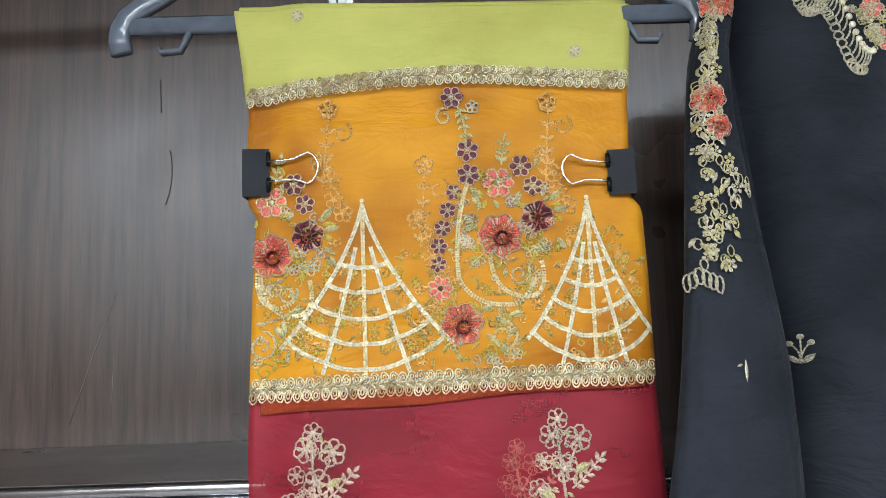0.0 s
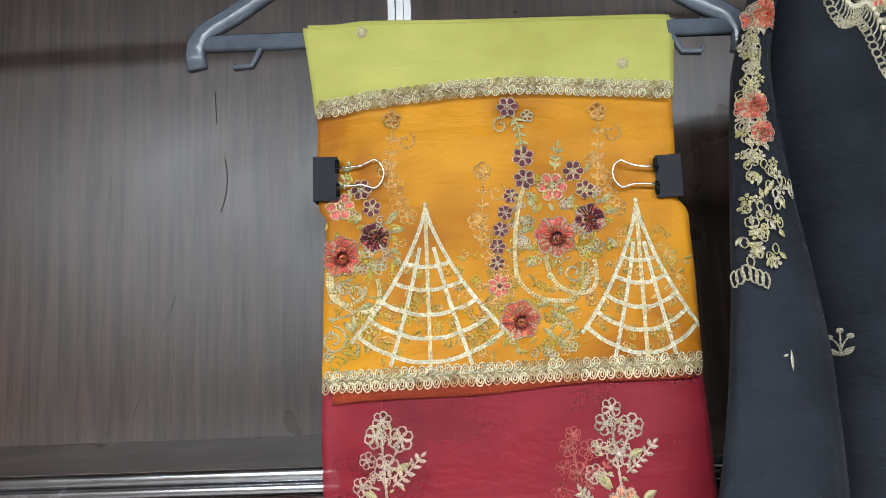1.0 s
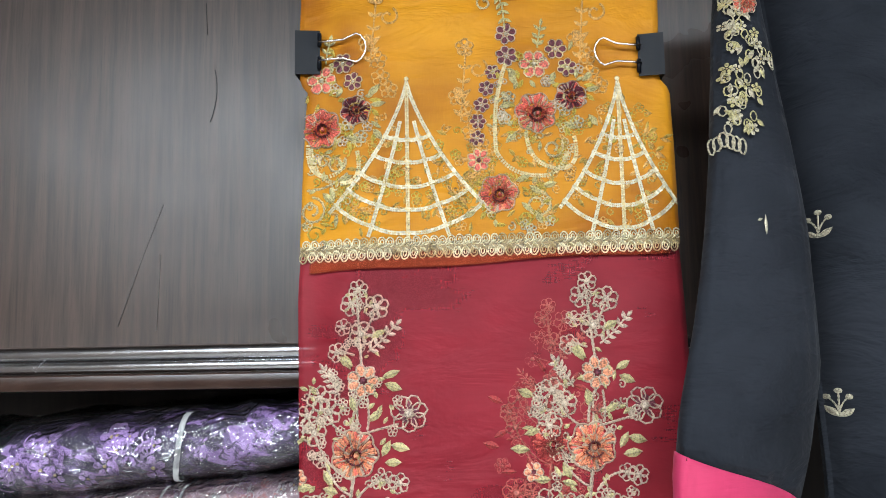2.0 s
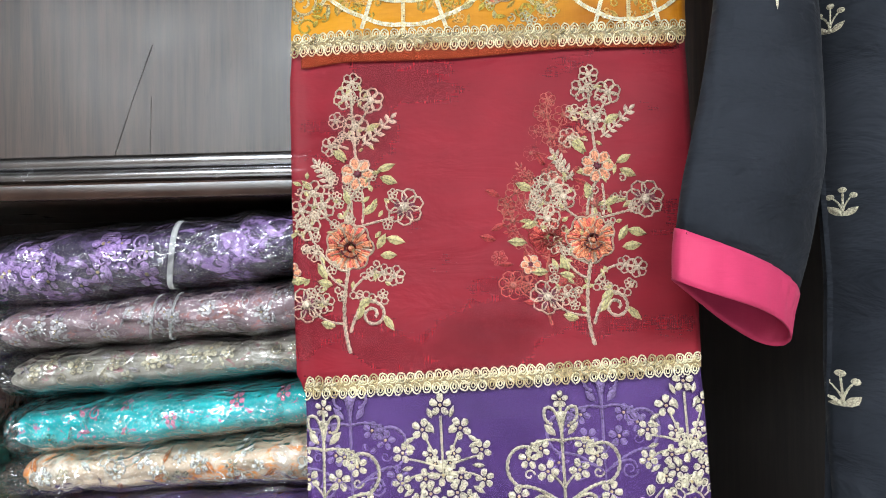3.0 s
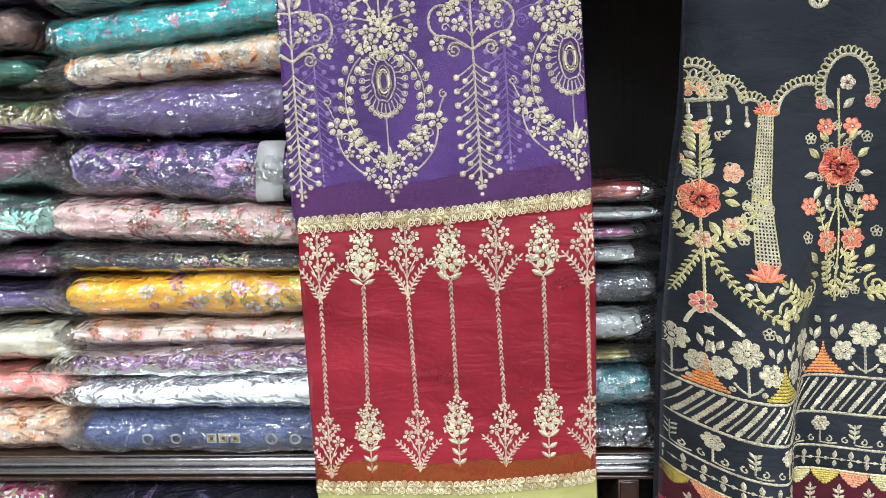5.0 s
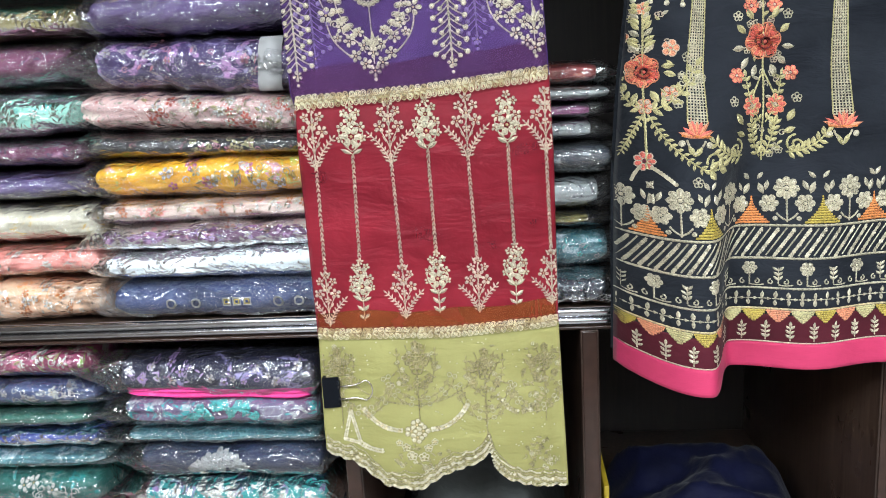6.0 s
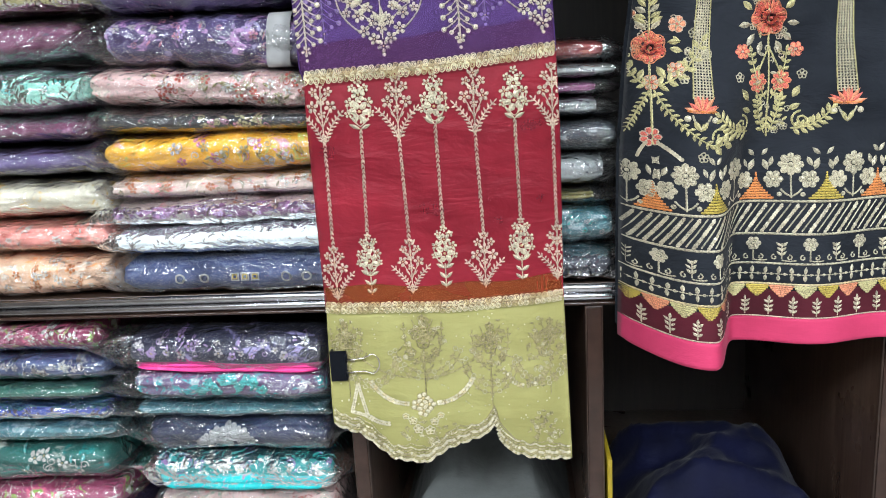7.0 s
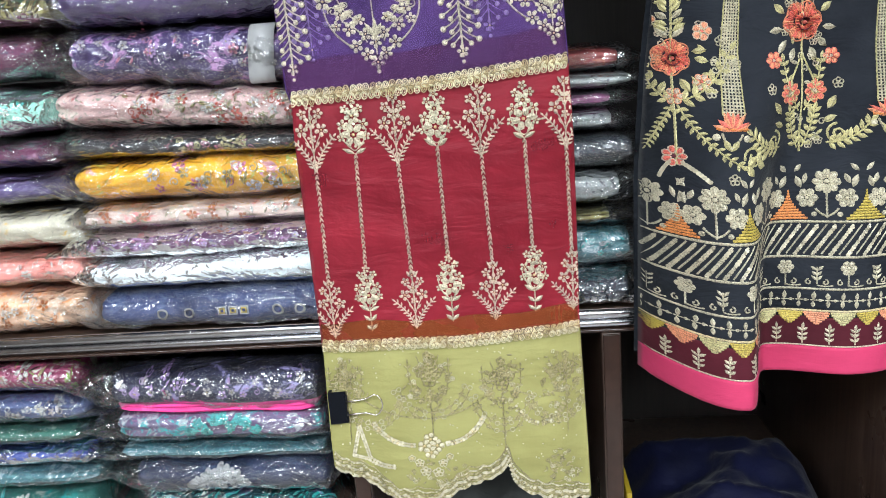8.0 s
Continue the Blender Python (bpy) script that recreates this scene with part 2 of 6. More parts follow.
OLIVE = cloth_mat("lime_net", (0.355, 0.335, 0.125), (0.27, 0.25, 0.085), 0.12, 0.7, 0.3, 0.5)
OLIVE_IN = cloth_mat("lime_net_lining", (0.34, 0.33, 0.105), (0.27, 0.26, 0.075), 0.0, 0.7, 0.3, 0.4)
BLACK = cloth_mat("charcoal_georgette", (0.0215, 0.024, 0.030), (0.0095, 0.011, 0.0145), 0.0, 0.8, 0.35, 0.8)
# The crimson organza again, brightened in colour as less light reaches down there.
RED_LOW = cloth_mat("crimson_organza_lifted", (0.29, 0.019, 0.034), (0.17, 0.008, 0.017), 0.2, 0.55, 0.3, 0.8)
PINK = cloth_mat("hot_pink_satin", (0.50, 0.042, 0.115), (0.40, 0.030, 0.085), 0.0, 0.6, 0.3, 0.2)
MAROON = cloth_mat("maroon_net", (0.075, 0.010, 0.018), (0.04, 0.006, 0.010), 0.0, 0.8, 0.2, 0.3)

BLACK.node_tree.nodes["Principled BSDF"].inputs["Specular IOR Level"].default_value = 0.05
GOLD = thread_mat("gold_thread", (0.60, 0.50, 0.30), 0.25, 0.38)
PALE = thread_mat("pale_gold_thread", (0.50, 0.45, 0.325), 0.2, 0.38)
BRAID = thread_mat("cream_gold_braid", (0.74, 0.65, 0.45), 0.1, 0.36)
BRAID_DEEP = thread_mat("old_gold_braid", (0.50, 0.40, 0.22), 0.2, 0.38)
BRAID_TAPE = thread_mat("brown_gold_tape", (0.24, 0.17, 0.08), 0.1, 0.5)
ROSEGOLD = thread_mat("rose_gold_thread", (0.53, 0.43, 0.33), 0.2, 0.40)
CORAL = thread_mat("coral_thread", (0.62, 0.135, 0.10), 0.0, 0.55)
PEACH = thread_mat("peach_thread", (0.66, 0.26, 0.14), 0.0, 0.55)
PLUM = thread_mat("plum_thread", (0.12, 0.020, 0.035), 0.0, 0.55)
LEAFT = thread_mat("sage_thread", (0.46, 0.41, 0.20), 0.05, 0.5)
MUSTARD = thread_mat("mustard_thread", (0.45, 0.34, 0.06), 0.1, 0.5)
ORANGET = thread_mat("orange_thread", (0.62, 0.22, 0.06), 0.0, 0.55)
KHAKI = thread_mat("khaki_thread", (0.36, 0.31, 0.16), 0.25, 0.4)
GHOST_O = thread_mat("lining_thread_amber", (0.58, 0.33, 0.10), 0.0, 0.6)
GHOST_R = thread_mat("lining_thread_rose", (0.30, 0.036, 0.034), 0.0, 0.6)
GHOST_P = thread_mat("lining_thread_lilac", (0.17, 0.115, 0.245), 0.0, 0.6)
GHOST_K = thread_mat("lining_thread_olive", (0.40, 0.27, 0.06), 0.0, 0.6)
GHOST_B = thread_mat("lining_thread_tan", (0.36, 0.10, 0.075), 0.0, 0.6)
SEQUIN = sequin_mat("gold_sequin", (0.60, 0.47, 0.24))
SEQ_PALE = sequin_mat("champagne_sequin", (0.62, 0.56, 0.40))

# ---- the room ----
def slab(name, x0, x1, y0, y1, z0, z1, mat, label):
    ob = part(name, box(x0, x1, y0, y1, z0, z1), mat, None, "", False)
    return tagged(ob, label, name.split("_")[0], kind="structure")


slab("floor", -2.6, 2.6, -3.0, 1.4, -0.1, 0.0, TILE, "pale glossy tiled shop floor")
slab("ceiling", -2.6, 2.6, -3.0, 1.4, 2.8, 2.9, WHITE_WALL, "plain white painted shop ceiling")
# Unseen slab, added to darken the upper reflection in the back panel.
slab("bulkhead", -2.6, 2.6, -1.55, 1.25, 2.62, 2.8, DIM_WALL, "dark wooden bulkhead over the shelving")
slab("wall_north", -2.6, 2.6, 1.25, 1.4, 0.0, 2.8, WHITE_WALL, "white wall behind the shelving")
slab("wall_south", -2.6, 2.6, -3.1, -3.0, 0.0, 2.8, WHITE_WALL, "plain white wall across the shop")
# Added out of view: makes the back panel's reflection fade towards its foot.
slab("panelling_south", -2.6, 2.6, -3.0, -2.85, 0.0, 1.75, DIM_WALL, "dark wooden panelling across the shop")
# Side walls out of view, darkened to hold down the fill light.
slab("wall_west", -2.7, -2.6, -3.0, 1.4, 0.0, 2.8, DIM_WALL, "dark panelled side wall of the shop")
slab("wall_east", 2.6, 2.7, -3.0, 1.4, 0.0, 2.8, DIM_WALL, "dark panelled side wall of the shop")

DIFFUSER = bpy.data.materials.new("lit_diffuser")
DIFFUSER.use_nodes = True
DIFFUSER.node_tree.nodes["Principled BSDF"].inputs["Emission Color"].default_value = (1, 0.98, 0.95, 1)
DIFFUSER.node_tree.nodes["Principled BSDF"].inputs["Emission Strength"].default_value = 4.0


def ceiling_light(x, y):
    t = thing("ceiling_light", "long white strip lamp lit on the ceiling", "lamp", (x, y, 2.8), "ceiling strip lamps")
    under(part("frame", box(x - 1.22, x + 1.22, y - 0.13, y + 0.13, 2.765, 2.799, 0.004), WHITE_WALL), t)
    under(part("diffuser", box(x - 1.19, x + 1.19, y - 0.11, y + 0.11, 2.758, 2.768), DIFFUSER, soft=False), t)
    lamp = bpy.data.lights.new("strip_light", "AREA")
    lamp.shape, lamp.size, lamp.size_y, lamp.energy, lamp.color = "RECTANGLE", 2.36, 0.20, LAMP_WATTS, (0.87, 0.955, 1.0)
    ob = new("strip_light", lamp)
    ob.matrix_world = pose(x, y, 2.75)


for lx in (-1.28, 1.28):
    for ly in (-1.9, -2.25, -2.6):
        ceiling_light(lx, ly)

# ---- the shelving ----
FRONT, BACK, DEEP = 0.605, 0.885, 1.16
unit = thing("shelf_unit", "dark brown laminate wall shelving with polished trim", "shelving", (0, 0.75, 0))
under(part("back_panel", box(-1.6, 1.6, BACK, BACK + 0.018, 1.511, 2.45), WOOD, soft=False), unit)
# Set far back and in the shade-dark copy so the lower bays stay black.
under(part("back_panel", box(-1.6, 1.6, DEEP, DEEP + 0.018, 0.05, 1.511), WOOD_SHADED, soft=False), unit)
under(part("plinth", box(-1.6, 1.6, FRONT + 0.03, DEEP, 0.0, 0.05), WOOD_SHADED, soft=False), unit)
under(part("top_board", box(-1.6, 1.6, FRONT, BACK, 2.45, 2.48, 0.002), WOOD, soft=False), unit)


def shelf_board(z1, th):
    b = under(part("shelf_board", box(-1.58, 1.58, FRONT + 0.006, (BACK if z1 > 1.5 else DEEP) - 0.001, z1 - th, z1, 0.001), WOOD, soft=False), unit)
    for name, zc, r, mat in (("trim_strip", z1 - 0.006, 0.0055, CHROME), ("trim_strip", z1 - 0.0168, 0.0050, CHROME)):
        s = part(name, sweep([(-1.58, FRONT + 0.004, zc), (1.58, FRONT + 0.004, zc)], circle(0.004, 14, r), up=(0, 0, 1)), mat)
        under(s, b)
    lip = box(-1.58, 1.58, FRONT - 0.001, FRONT + 0.0055, z1 - th, z1 - 0.0225, 0.0018)
    under(part("lip", lip, BROWN_TRIM), b)


shelf_board(1.511, 0.036)
shelf_board(0.838, 0.027)
shelf_board(0.42, 0.03)
for px, z0, z1 in ((-0.122, 0.42, 0.811), (0.182, 0.42, 0.811), (0.535, 0.42, 0.811), (-1.0, 0.05, 2.45), (1.0, 0.05, 2.45)):
    up = under(part("upright", box(px - 0.011, px + 0.011, FRONT, (BACK if z1 > 2 else DEEP) - 0.001, z0, z1 - 0.001, 0.0015), WOOD), unit)
    under(part("edge_strip", box(px - 0.009, px + 0.009, FRONT - 0.003, FRONT - 0.0002, z0, z1 - 0.002, 0.001), BROWN_TRIM), up)
rod_y = 0.572
under(part("hanging_rod", sweep([(-1.0, rod_y, 2.06), (1.0, rod_y, 2.06)], circle(0.0125, 16), up=(0, 0, 1)), CHROME), unit)
for bx in (-0.98, 0.98):
    under(part("rod_bracket", box(bx - 0.015, bx + 0.015, rod_y - 0.015, FRONT + 0.01, 2.045, 2.078, 0.002), CHROME), unit)
strip = sweep([(-0.093, 0.612, 2.45), (-0.093, 0.612, 1.86)], [(-0.010, -0.004), (-0.004, -0.004), (-0.003, -0.001), (0.003, -0.001), (0.004, -0.004), (0.010, -0.004), (0.010, 0.004), (-0.010, 0.004)])
under(part("slotted_strip", strip, plain_mat("dull_steel", (0.30, 0.29, 0.29), 0.35, 1.0), soft=False), unit)

def scratch(pts, w, mat):
    return under(part("scratch", sweep(pts, [(-w, -0.0002), (w, -0.0002), (w, 0.0002), (-w, 0.0002)], up=(0, 1, 0)), mat), unit)


PALE_SCRATCH = plain_mat("pale_scratch", (0.16, 0.15, 0.14), 0.5)
DARK_HAIR = plain_mat("dark_hairline", (0.01, 0.01, 0.01), 0.5)
yb = BACK - 0.0006
scratch([(-0.400, yb, 1.680), (-0.425, yb, 1.615), (-0.452, yb, 1.535)], 0.0004, PALE_SCRATCH)
scratch([(-0.402, yb, 1.62), (-0.405, yb, 1.53)], 0.00025, PALE_SCRATCH)
scratch([(-0.337 - 40 * (z - 1.82) ** 2 * 0.12, yb, z) for z in (1.845, 1.836, 1.827, 1.818, 1.809, 1.8, 1.79, 1.78)], 0.0004, DARK_HAIR)
scratch([(-0.352, yb, 1.93), (-0.35, yb, 1.89)], 0.0004, DARK_HAIR)

# ---- the hung length of patchwork cloth: its surface ----
CZ = (0.60, 0.70, 0.85, 1.07, 1.30, 1.45, 1.57, 1.70, 1.85)
CY = (0.548, 0.535, 0.535, 0.525, 0.538, 0.547, 0.557, 0.56, 0.567)
LZ = (0.64, 0.70, 0.79, 0.84, 1.03, 1.10, 1.117, 1.23, 1.31, 1.34, 1.35, 1.48, 1.555, 1.65, 1.713, 1.717, 1.756, 1.79, 1.82, 1.853, 1.87)
LX = (-0.136, -0.136, -0.134, -0.134, -0.134, -0.133, -0.138, -0.141, -0.143, -0.145, -0.150, -0.154, -0.156, -0.153, -0.150, -0.156, -0.157, -0.157, -0.161, -0.167, -0.169)
RZ = (0.63, 0.76, 0.85, 1.02, 1.12, 1.22, 1.34, 1.35, 1.57, 1.65, 1.703, 1.708, 1.74, 1.79, 1.86)
RX = (0.150, 0.145, 0.142, 0.142, 0.139, 0.134, 0.130, 0.130, 0.129, 0.129, 0.128, 0.121, 0.121, 0.124, 0.132)


def cloth_y(x, z):
    edge = 0.006 * smooth((abs(x) - 0.115) / 0.03)
    return lerp(z, CZ, CY) + 0.05 * x + 0.0018 * wob(x, 0, z, 11) + edge


def left_x(z):
    return lerp(z, LZ, LX)


def right_x(z):
    return lerp(z, RZ, RX)


def flat_line(*pts):
    xs, zs = [p[0] for p in pts], [p[1] for p in pts]
    return lambda x: lerp(x, xs, zs)


SEAM1 = flat_line((-0.157, 1.792), (-0.048, 1.803), (0.0, 1.804), (0.06, 1.800), (0.124, 1.795))
SEAM2 = flat_line((-0.154, 1.578), (-0.057, 1.580), (0.128, 1.582))
SEAM3 = flat_line((-0.146, 1.334), (-0.014, 1.340), (0.129, 1.348))
SEAM4 = flat_line((-0.137, 1.101), (0.006, 1.106), (0.138, 1.118))
SEAM5 = flat_line((-0.133, 0.840), (0.014, 0.836), (0.141, 0.843))
HEM_X = (-0.137, -0.103, -0.066, -0.028, 0.004, 0.046, 0.058, 0.062, 0.075, 0.099, 0.152)
HEM_Z = (0.695, 0.682, 0.645, 0.637, 0.659, 0.674, 0.690, 0.668, 0.650, 0.640, 0.633)


def hem_line(x):
    return lerp(x, HEM_X, HEM_Z) - 0.003 * abs(math.sin(x * 210))


def top_edge(x):
    return 1.862 - 0.02 * (x + 0.169)


def panel(name, low, high, mat, parent, label, sink=0.004, back=0.0, inset=0.0, nz=40, nx=56, thick=0.0008):
    def place(u, v):
        zm = low(0) * (1 - v) + high(0) * v
        x = (left_x(zm) + inset) * (1 - u) + (right_x(zm) - inset) * u
        z = low(x) * (1 - v) + high(x) * v
        d = sink * smooth(1 - (high(x) - z) / 0.05)
        return (x, cloth_y(x, z) + d + back + 0.0007 * wob(x, back * 9, z, 45), z)

    ob = under(part(name, grid_sheet(nx, nz, place), mat, None, label), parent)
    md = ob.modifiers.new("thickness", "SOLIDIFY")
    md.thickness, md.offset = thick, 0
    return ob


hung = thing("hanging_dupatta", "long patchwork embroidered organza cloth pinned on a hanger", "clothing", (0, 0.56, 0.63))
green_band = panel("top_band", lambda x: SEAM1(x) - 0.004, top_edge, GREEN, hung, "lime green chiffon band over the hanger bar", 0.0)
orange = panel("orange_panel", lambda x: SEAM2(x) - 0.003, lambda x: SEAM1(x) + 0.004, ORANGE, hung, "marigold organza panel with sequins and flowers")
red = panel("red_panel", lambda x: SEAM3(x) - 0.003, lambda x: SEAM2(x) + 0.006, RED, hung, "sheer crimson panel with two bouquets")
purple = panel("purple_panel", lambda x: SEAM4(x) - 0.003, lambda x: SEAM3(x) + 0.006, PURPLE, hung, "sheer violet panel with pale gold motifs")
red_low = panel("arcade_panel", lambda x: SEAM5(x) - 0.003, lambda x: SEAM4(x) + 0.006, RED_LOW, hung, "sheer crimson panel with arched columns")
olive = panel("scalloped_panel", hem_line, lambda x: SEAM5(x) + 0.006, OLIVE, hung, "lime net panel with scalloped sequin edge", nx=110)
for nm, lo, hi, mt, ins in (
    ("lining", SEAM2, lambda x: SEAM1(x) - 0.016, ORANGE_IN, 0.002),
    ("lining", SEAM3, lambda x: SEAM2(x) + 0.001, RED_IN, 0.010),
    ("lining", SEAM4, lambda x: SEAM3(x) + 0.001, PURPLE_IN, 0.003),
    ("lining", SEAM5, lambda x: SEAM4(x) + 0.001, RED_IN, 0.003),
    ("lining", lambda x: hem_line(x) + 0.006, lambda x: SEAM5(x) + 0.001, OLIVE_IN, 0.003),
):
    panel(nm, lo, hi, mt, hung, "", 0.004, 0.006, ins)


for nm, seam, tall, c in (("orange_edge", SEAM2, 0.016, (0.34, 0.050, 0.016)), ("red_edge", SEAM4, -0.034, (0.090, 0.030, 0.105)), ("lime_edge", SEAM5, -0.026, (0.27, 0.060, 0.016))):
    em = cloth_mat(nm + "_cloth", c, tone(c, 0.75), 0.45)
    if tall > 0:
        panel(nm, lambda x: SEAM2(x) - 0.0175 + 0.030 * (x + 0.154) + 0.0012 * math.sin(x * 40), SEAM2, em, hung, "orange lap showing through the crimson organza", 0.0, -0.0009, 0.008, 6)
    else:
        panel(nm, seam, lambda x, q=seam, w=tall: q(x) - w + 0.002 * math.sin(x * 60), em, hung, "next cloth showing through the sheer lap", 0.0, -0.0009, 0.002, 6)


def fold_over(u, v):
    x = (left_x(1.86) + 0.004) * (1 - u) + (right_x(1.86) - 0.004) * u
    r = 0.008
    zt = top_edge(x)
    if v <= 0.5:
        a = v * 2 * math.pi
        return (x, cloth_y(x, zt) + r - r * math.cos(a), zt + r * 0.6 * math.sin(a))
    return (x, cloth_y(x, zt) + 2 * r, zt - (v - 0.5) * 0.09)


back_band = under(part("back_fold", grid_sheet(40, 24, fold_over), GREEN), hung)
md = back_band.modifiers.new("thickness", "SOLIDIFY")
md.thickness, md.offset = 0.0008, 0

# ---- hanger and clips ----
def hanger_pt(x, z):
    return (x, 0.577, z)


def bar_z(x):
    return 1.857 - 0.028 * (x + 0.172)


hanger = thing("clothes_hanger", "dark grey glossy plastic clothes hanger with steel hook", "hanger", (-0.035, 0.577, 1.84))
oct_ = [(-0.0065, -0.002), (-0.0045, -0.004), (0.0045, -0.004), (0.0065, -0.002), (0.0065, 0.002), (0.0045, 0.004), (-0.0045, 0.004), (-0.0065, 0.002)]
under(part("bar", sweep([hanger_pt(x, bar_z(x)) for x in (-0.252, -0.1, 0.05, 0.186)], [(a * 1.1, b) for a, b in oct_]), BLACK_PLASTIC), hanger)
for s in (-1, 1):
    tip = -0.262 if s < 0 else 0.185
    zt = bar_z(tip)
    pts = [hanger_pt(tip - s * 0.003, zt - 0.022), hanger_pt(tip - s * 0.001, zt - 0.012), hanger_pt(tip - s * 0.0015, zt - 0.003), hanger_pt(tip - s * 0.007, zt + 0.007), hanger_pt(tip - s * 0.016, zt + 0.0135), hanger_pt(tip - s * 0.034, zt + 0.023), hanger_pt(tip - s * 0.09, zt + 0.060), hanger_pt(tip - s * 0.16, zt + 0.104), hanger_pt(-0.035 + s * 0.004, 1.985)]
    wide = [(a * 1.25, b * 1.2) for a, b in oct_]
    under(part("arm", sweep(pts, wide), BLACK_PLASTIC), hanger)
    hk = tip - s * 0.052
    zb = bar_z(hk)
    clip_pts = [hanger_pt(hk - s * 0.005, zb - 0.005), hanger_pt(hk + s * 0.001, zb - 0.0165), hanger_pt(hk + s * 0.003, zb - 0.0205), hanger_pt(hk + s * 0.018, zb - 0.0215), hanger_pt(hk + s * 0.0205, zb - 0.017)]
    under(part("strap_hook", sweep(clip_pts, [(-0.0017, -0.003), (0.0017, -0.003), (0.0017, 0.003), (-0.0017, 0.003)]), BLACK_PLASTIC), hanger)
hook = [hanger_pt(-0.035, 1.98), hanger_pt(-0.035, 2.02)] + [(-0.035 + 0.018 * math.cos(a) - 0.0, 0.577 - 0.005, 2.06 + 0.0155 * math.sin(a)) for a in [math.radians(d) for d in (-60, -20, 20, 60, 100, 140, 180, 215)]]
under(part("hook", sweep(hook, circle(0.0018, 8)), STEEL), hanger)


def binder_clip(x, z, s, h, lean=0.0, label="black binder clip with steel wire handle on the cloth edge"):
    """s: +1 where the jaw opens to +x. x is the spine's side."""
    y = cloth_y(x + s * 0.01, z)
    t = thing("binder_clip", label, "clip", (x, y, z - h / 2), "binder clips")
    w = 0.019
    prof = [(0, -0.0075), (0, 0.0095), (w, 0.0055), (w, 0.0047), (0.003, 0.0075), (0.003, -0.0055), (w, -0.0037), (w, -0.0047)]
    bm = bmesh.new()
    lo, hi = [], []
    for a, b in prof:
        lo.append(bm.verts.new((x + s * a, y + b, z - h / 2)))
        hi.append(bm.verts.new((x + s * a, y + b, z + h / 2)))
    n = len(prof)
    for i in range(n):
        bm.faces.new((lo[i], lo[(i + 1) % n], hi[(i + 1) % n], hi[i]))
    bm.faces.new(lo[::-1])
    bm.faces.new(hi)
    bmesh.ops.recalc_face_normals(bm, faces=bm.faces)
    under(part("body", bm, CLIP_BLACK, soft=False), t)
    for side in (-1, 1):
        zc = z + side * h * 0.27
        roll = sweep([(x + s * w, y - 0.0062, zc - 0.005), (x + s * w, y - 0.0062, zc + 0.005)], circle(0.0016, 8), up=(1, 0, 0))
        under(part("hinge", roll, CLIP_BLACK), t)
    pts = []
    k = h / 0.035
    for a, b in ((0.018, 0.0075), (0.027, 0.0072), (0.038, 0.0075), (0.043, 0.0095), (0.0478, 0.0115), (0.0515, 0.0095), (0.0545, 0.005), (0.0555, 0)):
        pts.append((a, b))
    pts = pts + [(a, -b) for a, b in pts[-2::-1]]
    wire = [(x + s * a * k, y - 0.0072 - 0.02 * (a - 0.018), z + b * k + lean * (a - 0.018)) for a, b in pts]
    under(part("wire_handle", sweep(wire, circle(0.0009, 7)), STEEL), t)


binder_clip(-0.159, 1.734, 1, 0.035, 0.05)
binder_clip(0.1235, 1.724, -1, 0.033, 0.1)
binder_clip(-0.1315, 0.770, 1, 0.037, 0.1, "black binder clip gripping the folded net edge")


